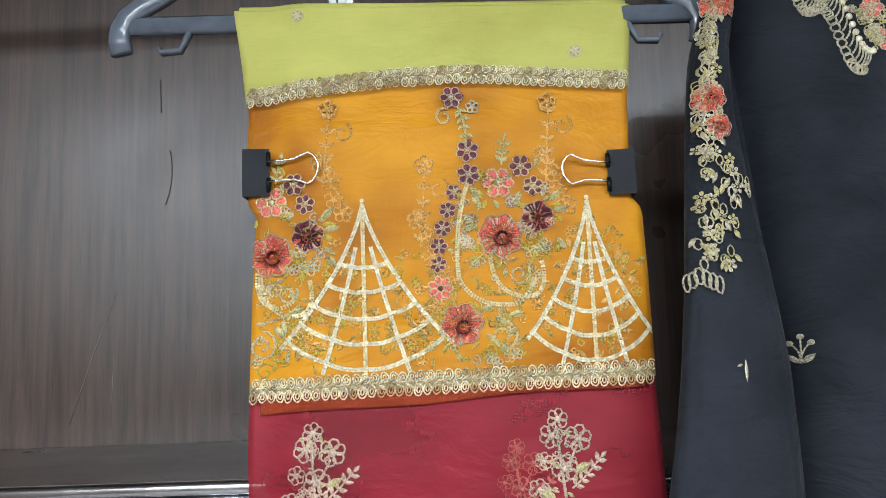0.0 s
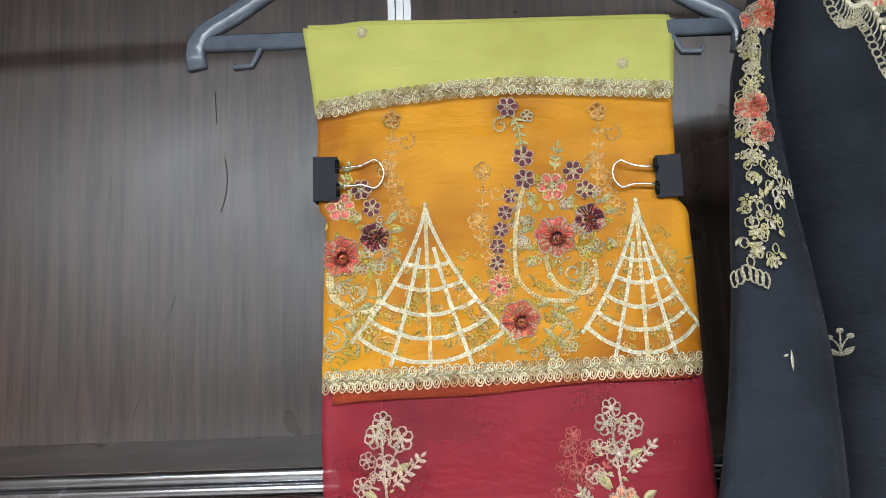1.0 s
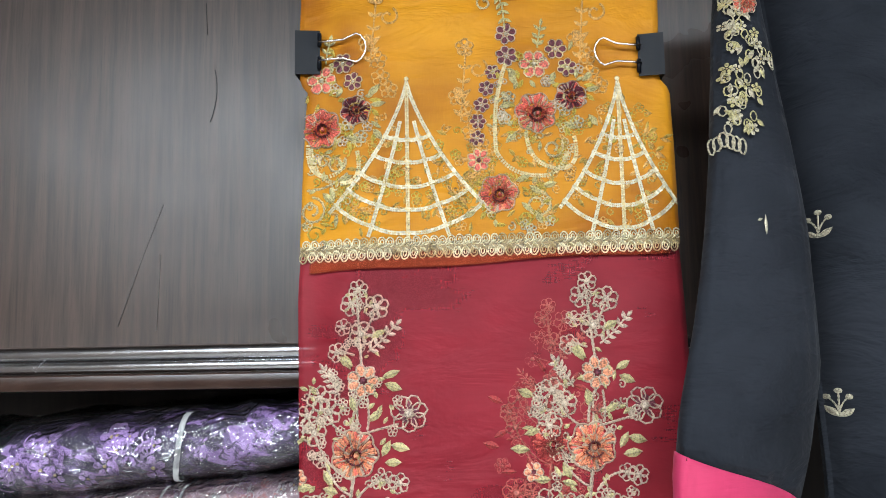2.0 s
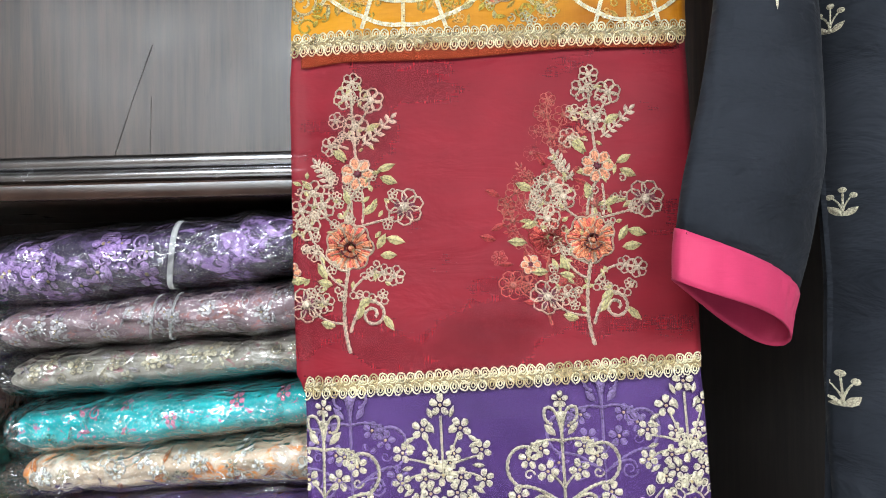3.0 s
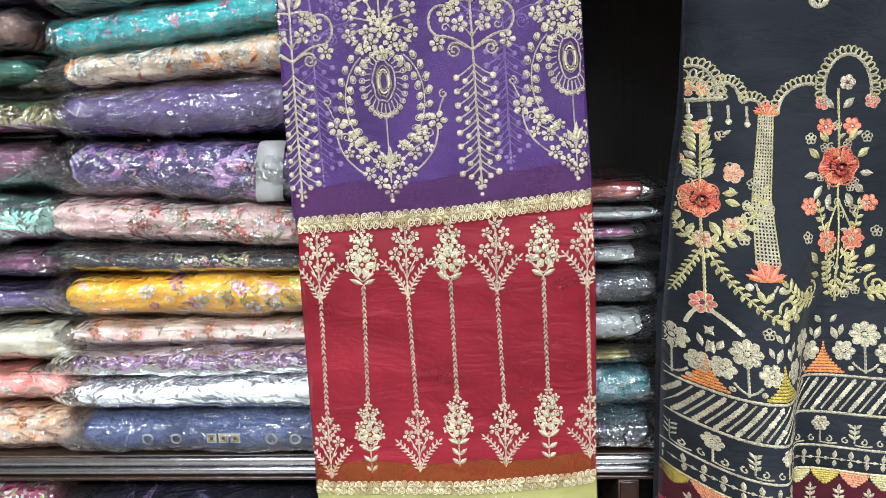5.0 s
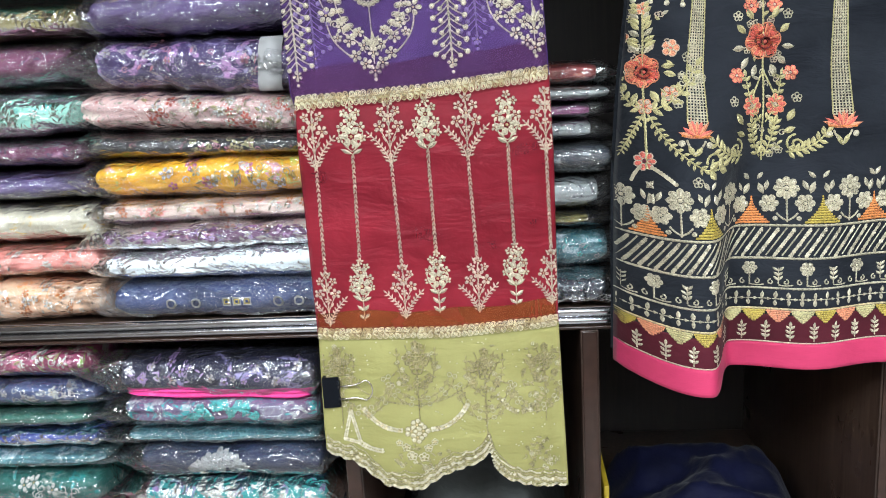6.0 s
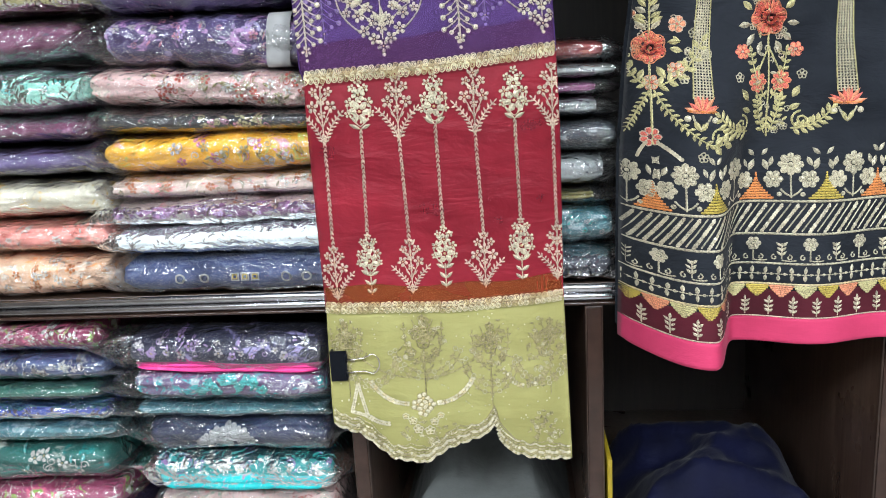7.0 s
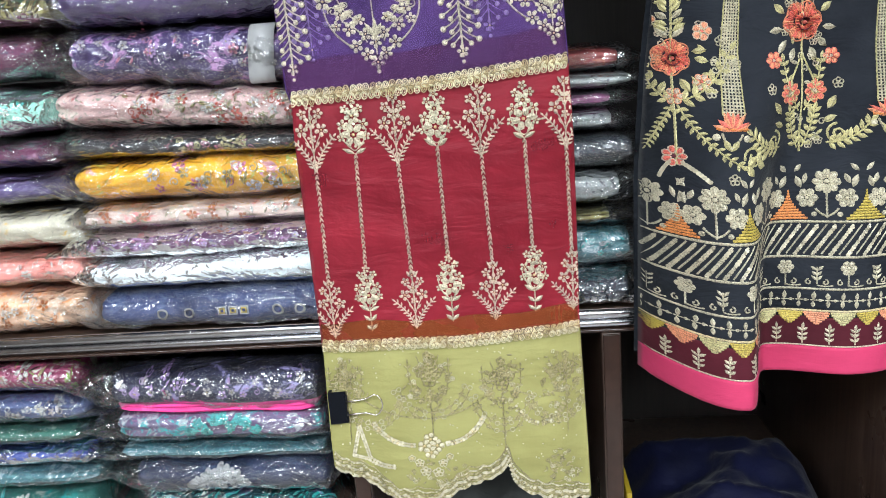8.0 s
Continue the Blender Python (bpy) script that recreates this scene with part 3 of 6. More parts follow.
# ---- embroidery ----
class Sew:
    """Collects stitched work laid on a surface y = surf(x, z)."""

    def __init__(self, surf, lift=0.0009, seed=1):
        self.s, self.l, self.v, self.f, self.mi, self.ms = surf, lift, [], [], [], []
        self.r = random.Random(seed)
        self.ox = self.oz = 0.0
        self.k = 1.0
        self.mx = 1.0
        self.rot = 0.0

    def at(self, x, z, k=0.001, mirror=1.0, turn=0.0):
        self.ox, self.oz, self.k, self.mx, self.rot = x, z, k, mirror, math.radians(turn)
        return self

    def p(self, u, v, h):
        u, v = u * self.k * self.mx, v * self.k
        c, s = math.cos(self.rot), math.sin(self.rot)
        x, z = self.ox + u * c - v * s, self.oz + u * s + v * c
        self.v.append((x, self.s(x, z) - self.l - h * self.k, z))
        return len(self.v) - 1

    def face(self, idx, m):
        if m not in self.ms:
            self.ms.append(m)
        self.f.append(idx)
        self.mi.append(self.ms.index(m))

    def cord(self, pts, w, m, h=None, closed=False, bead=0.0, step=None):
        h = w * 0.55 if h is None else h
        if not step and not closed and w * self.k < 0.004 and len(pts) > 1:
            step, bead = max(w * 0.95, 0.0012 / self.k), bead or 0.2
        if step:
            out = []
            for i in range(len(pts) - 1):
                (a, b), (c, d) = pts[i], pts[i + 1]
                n = max(1, round(math.hypot(c - a, d - b) / step))
                out += [(a + (c - a) * j / n, b + (d - b) * j / n) for j in range(n)]
            pts = out + [pts[-1]]
        n, rows = len(pts), []
        for i, (a, b) in enumerate(pts):
            q = pts[(i - 1) % n] if closed or i else pts[i]
            e = pts[(i + 1) % n] if closed or i < n - 1 else pts[i]
            dx, dy = e[0] - q[0], e[1] - q[1]
            d = math.hypot(dx, dy) or 1
            nx, ny = -dy / d * w / 2, dx / d * w / 2
            g = 1 + bead * (1 if i % 2 else -1)
            rows.append((self.p(a + nx * g, b + ny * g, 0), self.p(a, b, h * g), self.p(a - nx * g, b - ny * g, 0)))
        for i in range(n if closed else n - 1):
            r, t = rows[i], rows[(i + 1) % n]
            self.face((r[0], r[1], t[1], t[0]), m)
            self.face((r[1], r[2], t[2], t[1]), m)
        return self

    def dome(self, u, v, r, m, h=None, n=8):
        h = r * 0.5 if h is None else h
        c = self.p(u, v, h)
        mid = [self.p(u + 0.65 * r * math.cos(6.2832 * i / n), v + 0.65 * r * math.sin(6.2832 * i / n), h * 0.75) for i in range(n)]
        rim = [self.p(u + r * math.cos(6.2832 * i / n), v + r * math.sin(6.2832 * i / n), 0) for i in range(n)]
        for i in range(n):
            j = (i + 1) % n
            self.face((c, mid[i], mid[j]), m)
            self.face((mid[i], rim[i], rim[j], mid[j]), m)
        return self

    def sequin(self, u, v, r, m, n=7):
        ta, tb = self.r.uniform(-0.42, 0.42), self.r.uniform(-0.42, 0.42)
        self.face(tuple(self.p(u + r * math.cos(6.2832 * i / n), v + r * math.sin(6.2832 * i / n), r * (0.5 + ta * math.cos(6.2832 * i / n) + tb * math.sin(6.2832 * i / n))) for i in range(n)), m)
        return self

    def chain(self, pts, r, m, rows=1, gap=1.7, alt=None):
        """A run of sequins or beads along a line."""
        for i in range(len(pts) - 1):
            (a, b), (c, d) = pts[i], pts[i + 1]
            ln = math.hypot(c - a, d - b)
            n = max(1, round(ln / (r * gap)))
            nx, ny = -(d - b) / (ln or 1), (c - a) / (ln or 1)
            for j in range(n):
                x, y = a + (c - a) * j / n, b + (d - b) * j / n
                for k in range(rows):
                    o = (k - (rows - 1) / 2) * r * 1.75
                    self.sequin(x + nx * o, y + ny * o, r, alt if alt and self.r.random() < 0.25 else m)
        return self

    def ring(self, u, v, r, w, m, n=10, ry=None, turn=0.0):
        ry = ry or r
        c, s = math.cos(turn), math.sin(turn)
        j = [1 + self.r.uniform(-0.09, 0.09) for i in range(n)]
        pts = [(r * j[i] * math.cos(6.2832 * i / n), ry * j[i] * math.sin(6.2832 * i / n)) for i in range(n)]
        return self.cord([(u + a * c - b * s, v + a * s + b * c) for a, b in pts], w, m, closed=True)

    def leaf(self, u, v, ang, ln, wd, m, h=None, vein=None, blunt=False):
        a = math.radians(ang + self.r.uniform(-7, 7))
        ln, wd = ln * self.r.uniform(0.88, 1.1), wd * self.r.uniform(0.88, 1.12)
        c, s = math.cos(a), math.sin(a)
        h = wd * 0.35 if h is None else h

        def q(t, o, hh):
            return self.p(u + c * t * ln - s * o * wd, v + s * t * ln + c * o * wd, hh)

        o1, o2, o3, t3 = (0.27, 0.46, 0.44, 0.88) if blunt else (0.38, 0.5, 0.3, 0.78)
        L = [q(0, 0, 0), q(0.25, o1, 0), q(0.55, o2, 0), q(t3, o3, 0), q(1, 0, 0)]
        R = [q(0.25, -o1, 0), q(0.55, -o2, 0), q(t3, -o3, 0)]
        M = [q(0.25, 0, h), q(0.5, 0, h), q(0.78, 0, h * 0.8)]
        for x in ((L[0], M[0], L[1]), (L[1], M[0], M[1], L[2]), (L[2], M[1], M[2], L[3]), (L[3], M[2], L[4]), (L[0], R[0], M[0]), (R[0], R[1], M[1], M[0]), (R[1], R[2], M[2], M[1]), (R[2], L[4], M[2])):
            self.face(x, m)
        if vein:
            self.cord([(u + c * ln * t, v + s * ln * t) for t in (0.05, 0.5, 0.95)], wd * 0.12, vein, h * 1.25)
        return self

    def scroll(self, u, v, r, turns, a0, w, m, d=1, shrink=0.75, n=None):
        n = n or max(10, round(turns * 14))
        pts = []
        for i in range(n + 1):
            t = i / n
            rr = r * (1 - shrink * t)
            a = math.radians(a0) + d * t * turns * 6.2832
            pts.append((u + rr * math.cos(a), v + rr * math.sin(a)))
        return self.cord(pts, w, m)

    def bloom(self, u, v, r, n, m, edge=None, heart=None, turn=0, fat=1.0):
        """A flower of raised petals, each with a stitched outline."""
        for i in range(n):
            a = 360 * i / n + turn
            c, s = math.cos(math.radians(a)), math.sin(math.radians(a))
            wd = fat * 6.2832 * r * 0.62 / n
            self.leaf(u + c * r * 0.22, v + s * r * 0.22, a, r * 0.78, wd, m, h=r * 0.12, blunt=True)
            if edge:
                self.ring(u + c * r * 0.62, v + s * r * 0.62, r * 0.36, r * 0.14, edge, 8, wd * 0.52, math.radians(a))
        self.dome(u, v, r * 0.2, heart or edge or m, r * 0.2, 7)
        return self

    def rosette(self, u, v, r, m, edge, heart, n=12):
        """A ruffled rose: two whorls of short satin stitches, a scalloped outline and a dark crescent heart."""
        lobes = 6 + n % 3
        t0 = self.r.uniform(0, 6.28)

        def rim(a, k=1.0):
            return k * r * (0.83 + 0.17 * abs(math.sin(lobes * (a + t0) / 2)))

        q = 46
        for i in range(q):
            a = 6.2832 * i / q
            e = rim(a) * self.r.uniform(0.92, 1.02)
            b = 0.42 * r
            tint = m if self.r.random() < 0.62 else (edge if self.r.random() < 0.4 else (PEACH if m is CORAL else CORAL))
            self.leaf(u + b * math.cos(a), v + b * math.sin(a), math.degrees(a), e - b, r * 0.16, tint, h=r * 0.10, blunt=True)
        self.cord([(u + rim(6.2832 * i / 40, 1.0) * math.cos(6.2832 * i / 40), v + rim(6.2832 * i / 40, 1.0) * math.sin(6.2832 * i / 40)) for i in range(40)], r * 0.085, edge, r * 0.09, closed=True)
        for i in range(lobes):
            a = 6.2832 * (i + 0.5) / lobes - t0
            self.cord([(u + k * r * math.cos(a + w), v + k * r * math.sin(a + w)) for k, w in ((0.42, 0.2), (0.62, 0.06), (0.84, 0.0))], r * 0.07, edge, r * 0.16)
        cu, cv = u + 0.08 * r, v - 0.05 * r
        for i in range(24):
            a = 6.2832 * i / 24
            e = 0.56 * r * (0.8 + 0.2 * abs(math.sin(2.5 * a + t0)))
            self.leaf(cu + 0.16 * r * math.cos(a), cv + 0.16 * r * math.sin(a), math.degrees(a), e - 0.16 * r, r * 0.15, (m, m, PEACH if m is CORAL else edge)[i % 3], h=r * 0.2, blunt=True)
        for k, a0, a1 in ((0.24, 20, 200), (0.38, 190, 330)):
            self.cord([(cu + k * r * math.cos(math.radians(a0 + (a1 - a0) * i / 7)), cv + k * r * math.sin(math.radians(a0 + (a1 - a0) * i / 7))) for i in range(8)], r * 0.11, heart, r * 0.32)
        self.dome(cu, cv, r * 0.13, m, r * 0.3, 6)
        return self

    def posy(self, u, v, r, m, n=5):
        """A small flower of filled petals with a raised rim and a bead heart."""
        t = self.r.uniform(0, 70)
        for i in range(n):
            a = 360 * i / n + t
            c, s = math.cos(math.radians(a)), math.sin(math.radians(a))
            self.leaf(u + c * r * 0.24, v + s * r * 0.24, a, r * 0.80, r * 0.62, m, h=r * 0.12, blunt=True)
            self.ring(u + c * r * 0.66, v + s * r * 0.66, r * 0.34, r * 0.12, m, 7, r * 0.27, math.radians(a))
        return self.dome(u, v, r * 0.17, SEQUIN, r * 0.25, 6)

    def buds(self, u, v, r, m, n=5, w=None):
        """A small open flower of thread rings."""
        for i in range(n):
            a = 6.2832 * i / n + 0.3
            self.ring(u + 0.6 * r * math.cos(a), v + 0.6 * r * math.sin(a), r * 0.4, w or r * 0.28, m, 7)
        self.dome(u, v, r * 0.3, m, r * 0.3, 6)
        return self

    def frond(self, pts, n, ln, wd, m, w, spread=50, both=True):
        """A stem with small leaves along it."""
        self.cord(pts, w, m)
        k = len(pts) - 1
        for i in range(n):
            t = (i + 0.5) / n * k
            j = min(int(t), k - 1)
            f = t - j
            a, b = pts[j], pts[j + 1]
            ang = math.degrees(math.atan2(b[1] - a[1], b[0] - a[0]))
            x, y = a[0] + (b[0] - a[0]) * f, a[1] + (b[1] - a[1]) * f
            self.leaf(x, y, ang + spread, ln, wd, m)
            if both:
                self.leaf(x, y, ang - spread, ln, wd, m)
        self.leaf(*pts[-1], math.degrees(math.atan2(pts[-1][1] - pts[-2][1], pts[-1][0] - pts[-2][0])), ln, wd, m)
        return self

    def clutter(self, u, v, ru, rv, n, leaves, threads, size=9):
        """Loose small leaves, loops and buds that fill a spray."""
        for i in range(n):
            a, q = self.r.uniform(0, 6.2832), math.sqrt(self.r.random())
            x, y = u + ru * q * math.cos(a), v + rv * q * math.sin(a)
            k = self.r.random()
            if k < 0.5:
                self.leaf(x, y, self.r.uniform(0, 360), size * self.r.uniform(0.7, 1.3), size * 0.45, self.r.choice(leaves), vein=self.r.choice(threads))
            elif k < 0.75:
                self.buds(x, y, size * 0.5, self.r.choice(threads))
            else:
                self.scroll(x, y, size * 0.45, 1.1, self.r.uniform(0, 360), size * 0.17, self.r.choice(threads), self.r.choice((-1, 1)))
        return self

    def inside(self, f):
        x = sum(self.v[i][0] for i in f) / len(f)
        z = sum(self.v[i][2] for i in f) / len(f)
        if self.s is cloth_y:
            return left_x(z) + 0.0004 < x < right_x(z) - 0.0004 and self.lo < z < self.hi
        if self.s is kurta_y:
            return x > kurta_left(z) + 0.001
        return True

    def done(self, name, parent, label="", lo=0.0, hi=3.0):
        self.lo, self.hi = lo, hi
        keep = [i for i, f in enumerate(self.f) if self.inside(f)]
        self.f, self.mi = [self.f[i] for i in keep], [self.mi[i] for i in keep]
        used = sorted({i for f in self.f for i in f})
        at = {o: n for n, o in enumerate(used)}
        self.v, self.f = [self.v[i] for i in used], [tuple(at[i] for i in f) for f in self.f]
        me = bpy.data.meshes.new(name)
        me.from_pydata(self.v, [], self.f)
        for m in self.ms:
            me.materials.append(m)
        me.polygons.foreach_set("material_index", self.mi)
        me.update()
        ob = new(name, me)
        return tagged(under(ob, parent), label)


def arc(cx, cy, rx, ry, a0, a1, n=12):
    return [(cx + rx * math.cos(math.radians(a0 + (a1 - a0) * i / n)), cy + ry * math.sin(math.radians(a0 + (a1 - a0) * i / n))) for i in range(n + 1)]


def bend(p0, p1, p2, n=10):
    return [((1 - t) ** 2 * p0[0] + 2 * t * (1 - t) * p1[0] + t * t * p2[0], (1 - t) ** 2 * p0[1] + 2 * t * (1 - t) * p1[1] + t * t * p2[1]) for t in [i / n for i in range(n + 1)]]


def lace(line, tall, parent, seed, m=BRAID_DEEP, m2=BRAID):
    """A looped braid along a seam: two rows of loops and a leafy plait between them."""
    s = Sew(cloth_y, 0.0016, seed)
    x0, x1 = left_x(line(-0.14)) + 0.0005, right_x(line(0.13)) - 0.0005
    n = round((x1 - x0) / 0.0064)
    s.at(0, 0, 1.0)
    tape = [(x0 + (x1 - x0) * i / 60, line(x0 + (x1 - x0) * i / 60)) for i in range(61)]
    s.cord(tape, tall * 0.00045, BRAID_TAPE, 0.0002, step=0.02)
    for i in range(n):
        x = x0 + (i + 0.5) * (x1 - x0) / n
        t = math.atan2(line(x + 0.01) - line(x - 0.01), 0.02)
        j = s.r.uniform(-0.4, 0.4)
        s.at(x, line(x), 0.001, 1, math.degrees(t))
        for side in (1, -1):
            c = side * tall * 0.27 + s.r.uniform(-0.3, 0.3)
            u = j + side * 1.2
            k = m2 if s.r.random() < 0.75 else m
            tall_r = tall * (0.25 if side < 0 else 0.21) + s.r.uniform(-0.25, 0.25)
            s.ring(u, c, 2.7, 1.15, k, 12, tall_r, side * 0.15)
            s.ring(u, c, 1.2, 0.95, k, 8, tall_r * 0.5, side * 0.15)
        for side in (1, -1):
            s.leaf(-3.4 + j, 0, 34 * side, 6.8, 2.2, m2 if s.r.random() < 0.6 else m, 2.3)
    s.done("lace_trim", parent, "looped gold braid along the seam")


lace(SEAM1, 14.5, hung, 1)
lace(SEAM2, 16.5, hung, 2)
lace(SEAM3, 15.0, hung, 3)
lace(SEAM4, 15.0, hung, 4)
lace(SEAM5, 13.5, hung, 5)

# lime band: two sequin roundels
for cx, cz in ((-0.119, 1.854), (0.087, 1.819)):
    s = Sew(cloth_y, 0.0006, 9).at(cx, cz).buds(0, 0, 4.6, SEQ_PALE, 6).dome(0, 0, 1.6, SEQUIN)
    s.done("roundel", green_band)


# orange panel
def fan(x, z, left, right, depth, seed):
    """A net of sequin lines that spreads from a point like a fan."""
    s = Sew(cloth_y, 0.001, seed).at(x, z)
    s.dome(0, 3, 2.0, GOLD)

    def rib(t):
        # t from -1 (left edge) to 1 (right edge)
        e = left if t < 0 else right
        pts = []
        for i in range(13):
            q = i / 12
            pts.append((e * abs(t) * (1 if t > 0 else -1) * q ** 1.25, -depth * q * (1 - 0.20 * t * t * q)))
        return pts

    for k, t in enumerate((-1, -0.5, 0, 0.5, 1)):
        pts = rib(t)
        s.chain(pts if abs(t) == 1 or t == 0 else pts[3:], 0.86, SEQUIN if t == 0 else SEQ_PALE, 2, 1.5, GOLD)
    for i, q in enumerate((0.37, 0.51, 0.66, 0.80, 0.94)):
        row = []
        for j in range(-8, 9):
            t = j / 8
            r = rib(t)
            a = min(11, int(q * 12))
            f = q * 12 - a
            px, pz = r[a][0] * (1 - f) + r[a + 1][0] * f, r[a][1] * (1 - f) + r[a + 1][1] * f
            row.append((px, pz - 0.9 * (1 - (2 * ((t + 1) % 0.5) / 0.5 - 1) ** 2) + 2.0))
        s.chain(row, 0.9, SEQ_PALE, 2, 1.5, SEQUIN)
    s.done("sequin_fan", orange, "fan of champagne sequin lines")


fan(-0.073, 1.707, 60, 62, 126, 11)
fan(0.088, 1.704, 48, 43, 122, 12)


def rose_spray(x, z, seed, flip=1):
    """Coral rose over a curling stem with plum blossoms and sage leaves."""
    s = Sew(cloth_y, 0.001, seed).at(x, z, 0.001, flip)
    s.rosette(0, 0, 16, CORAL, ROSEGOLD, PLUM, 13)
    s.bloom(0, 39, 11.5, 6, CORAL, GOLD, PALE)
    s.rosette(27, 13, 12, PLUM, ROSEGOLD, CORAL, 9)
    s.bloom(17, 51, 8.5, 6, PLUM, GOLD, PALE)
    s.bloom(25, 36, 7.5, 6, PLUM, GOLD, PALE, 20)
    s.frond([(3, 52), (4, 60), (6, 70)], 3, 7, 3, LEAFT, 1.4)
    for a, b, g, l in ((-14, 22, 110, 13), (-13, 30, 150, 11), (36, 24, 40, 14), (38, 17, 5, 12), (-16, 8, 200, 13), (-14, -14, 220, 14), (20, -8, -20, 13), (12, 24, 60, 9), (40, -2, -50, 12)):
        s.leaf(a, b, g, l, 5.5, LEAFT, vein=GOLD)
        s.leaf(a + 1, b - 3, g - 45, l * 0.7, 4, MUSTARD)
    s.chain(bend((-8, -16), (-6, -42), (16, -44)), 0.95, SEQUIN, 2, 1.9, LEAFT)
    s.chain(bend((16, -44), (34, -44), (28, -18)), 0.95, SEQUIN, 2, 1.9, LEAFT)
    s.scroll(12, -28, 8, 1.3, 30, 2, GOLD, -1)
    for a, b in ((-24, -4), (-20, 12), (22, 2), (31, -8)):
        s.buds(a, b, 5, PALE)
    s.clutter(6, 16, 36, 42, 34, [LEAFT, MUSTARD], [GOLD, ROSEGOLD, MUSTARD], 8)
    s.clutter(4, -18, 30, 24, 16, [MUSTARD, LEAFT], [GOLD, MUSTARD], 7)
    s.done("rose_spray", orange, "coral rose spray with plum blossoms")


rose_spray(0.025, 1.681, 21)
rose_spray(-0.139, 1.673, 22, 1)

s = Sew(cloth_y, 0.001, 23).at(0, 0, 0.001)
vine = ((-6, 1786), (4, 1745), (4, 1727), (-7, 1714), (-12, 1701), (-16, 1688), (-19, 1675), (-20, 1662))
for i, (a, b) in enumerate(vine):
    s.bloom(a, b, 8.5 if i < 3 else 6.2, 6, PLUM, ROSEGOLD, PALE, 20 * i)
s.frond([(-2, 1779), (2, 1768), (3, 1755)], 4, 7, 3, LEAFT, 1.5)
s.scroll(-12, 1771, 7, 1.2, 60, 1.8, GOLD, 1)
s.buds(9, 1778, 5, PALE)
s.chain(bend((3, 1720), (-8, 1690), (-6, 1655)) + bend((-6, 1652), (4, 1630), (32, 1632)), 0.95, SEQUIN, 2, 1.9, LEAFT)
s.chain(bend((32, 1632), (44, 1636), (48, 1650)), 0.95, SEQUIN, 2, 1.9, LEAFT)
s.rosette(-5, 1619, 15, CORAL, ROSEGOLD, PLUM, 12)
s.bloom(-19, 1645, 9, 7, CORAL, GOLD, PLUM)
for a, b, g in ((8, 1628, 20), (18, 1625, -30), (28, 1624, 10), (12, 1612, -40), (-22, 1606, 200), (22, 1606, -60)):
    s.leaf(a, b, g, 13, 5, LEAFT, vein=GOLD)
s.scroll(24, 1610, 11, 1.4, 90, 2, GOLD, -1)
s.scroll(14, 1600, 7, 1.2, 180, 1.6, MUSTARD, 1)
s.clutter(8, 1612, 34, 22, 26, [MUSTARD, LEAFT], [GOLD, MUSTARD, PALE], 8)
s.clutter(-6, 1690, 10, 30, 14, [LEAFT, MUSTARD], [GOLD, ROSEGOLD], 6)
s.done("flower_vine", orange, "vine of plum blossoms and gold cord")
s = Sew(cloth_y, 0.001, 24).at(-0.148, 1.635, 0.001)
s.chain(bend((-1, 25), (-3, 2), (14, 0)) + bend((14, 0), (28, 2), (28, 14)), 0.95, SEQUIN, 2, 1.9, LEAFT)
s.scroll(11, 12, 6, 1.2, 0, 1.8, GOLD, 1)
s.cord(bend((-2, -10), (16, -10), (30, 2)), 2, GOLD)
s.scroll(2, -26, 11, 1.5, 90, 2, GOLD, -1)
s.scroll(4, -44, 7, 1.2, 0, 1.6, MUSTARD, 1)
for a, b, g in ((10, -12, -40), (16, -8, -70), (22, -4, 20)):
    s.leaf(a, b, g, 12, 5, LEAFT, vein=GOLD)
s.clutter(14, -20, 20, 30, 18, [MUSTARD, LEAFT], [GOLD, MUSTARD], 8)
s.done("corner_scroll", orange)


for i, (cx, cz, rx, rz) in enumerate(((-0.11, 1.64, 36, 50), (-0.045, 1.63, 34, 42), (0.02, 1.64, 34, 46), (0.085, 1.64, 40, 50))):
    s = Sew(cloth_y, 0.0004, 400 + i).at(cx, cz, 0.001)
    s.clutter(0, 0, rx, rz, 90, [GHOST_O, GHOST_K], [GHOST_O, GHOST_K, MUSTARD], 8)
    s.done("lining_spray", orange, "faint olive foliage seen through the organza", 1.585, 1.70)


for cx in (-0.099, 0.062, -0.03):
    s = Sew(cloth_y, 0.0004, 25).at(cx, 1.72 if cx != -0.03 else 1.675, 0.001)
    s.frond([(-2, 0), (0, 25), (3, 58)], 6, 8, 3.5, GHOST_O, 1.6)
    s.scroll(12, 42, 8, 1.1, 60, 2, GHOST_O, -1)
    for a, b in ((2, 60), (-4, 20), (4, 6), (6, -8), (12, -18)):
        s.buds(a, b, 7, GHOST_O)
    s.done("lining_embroidery", orange, "faint flowers seen through the organza")


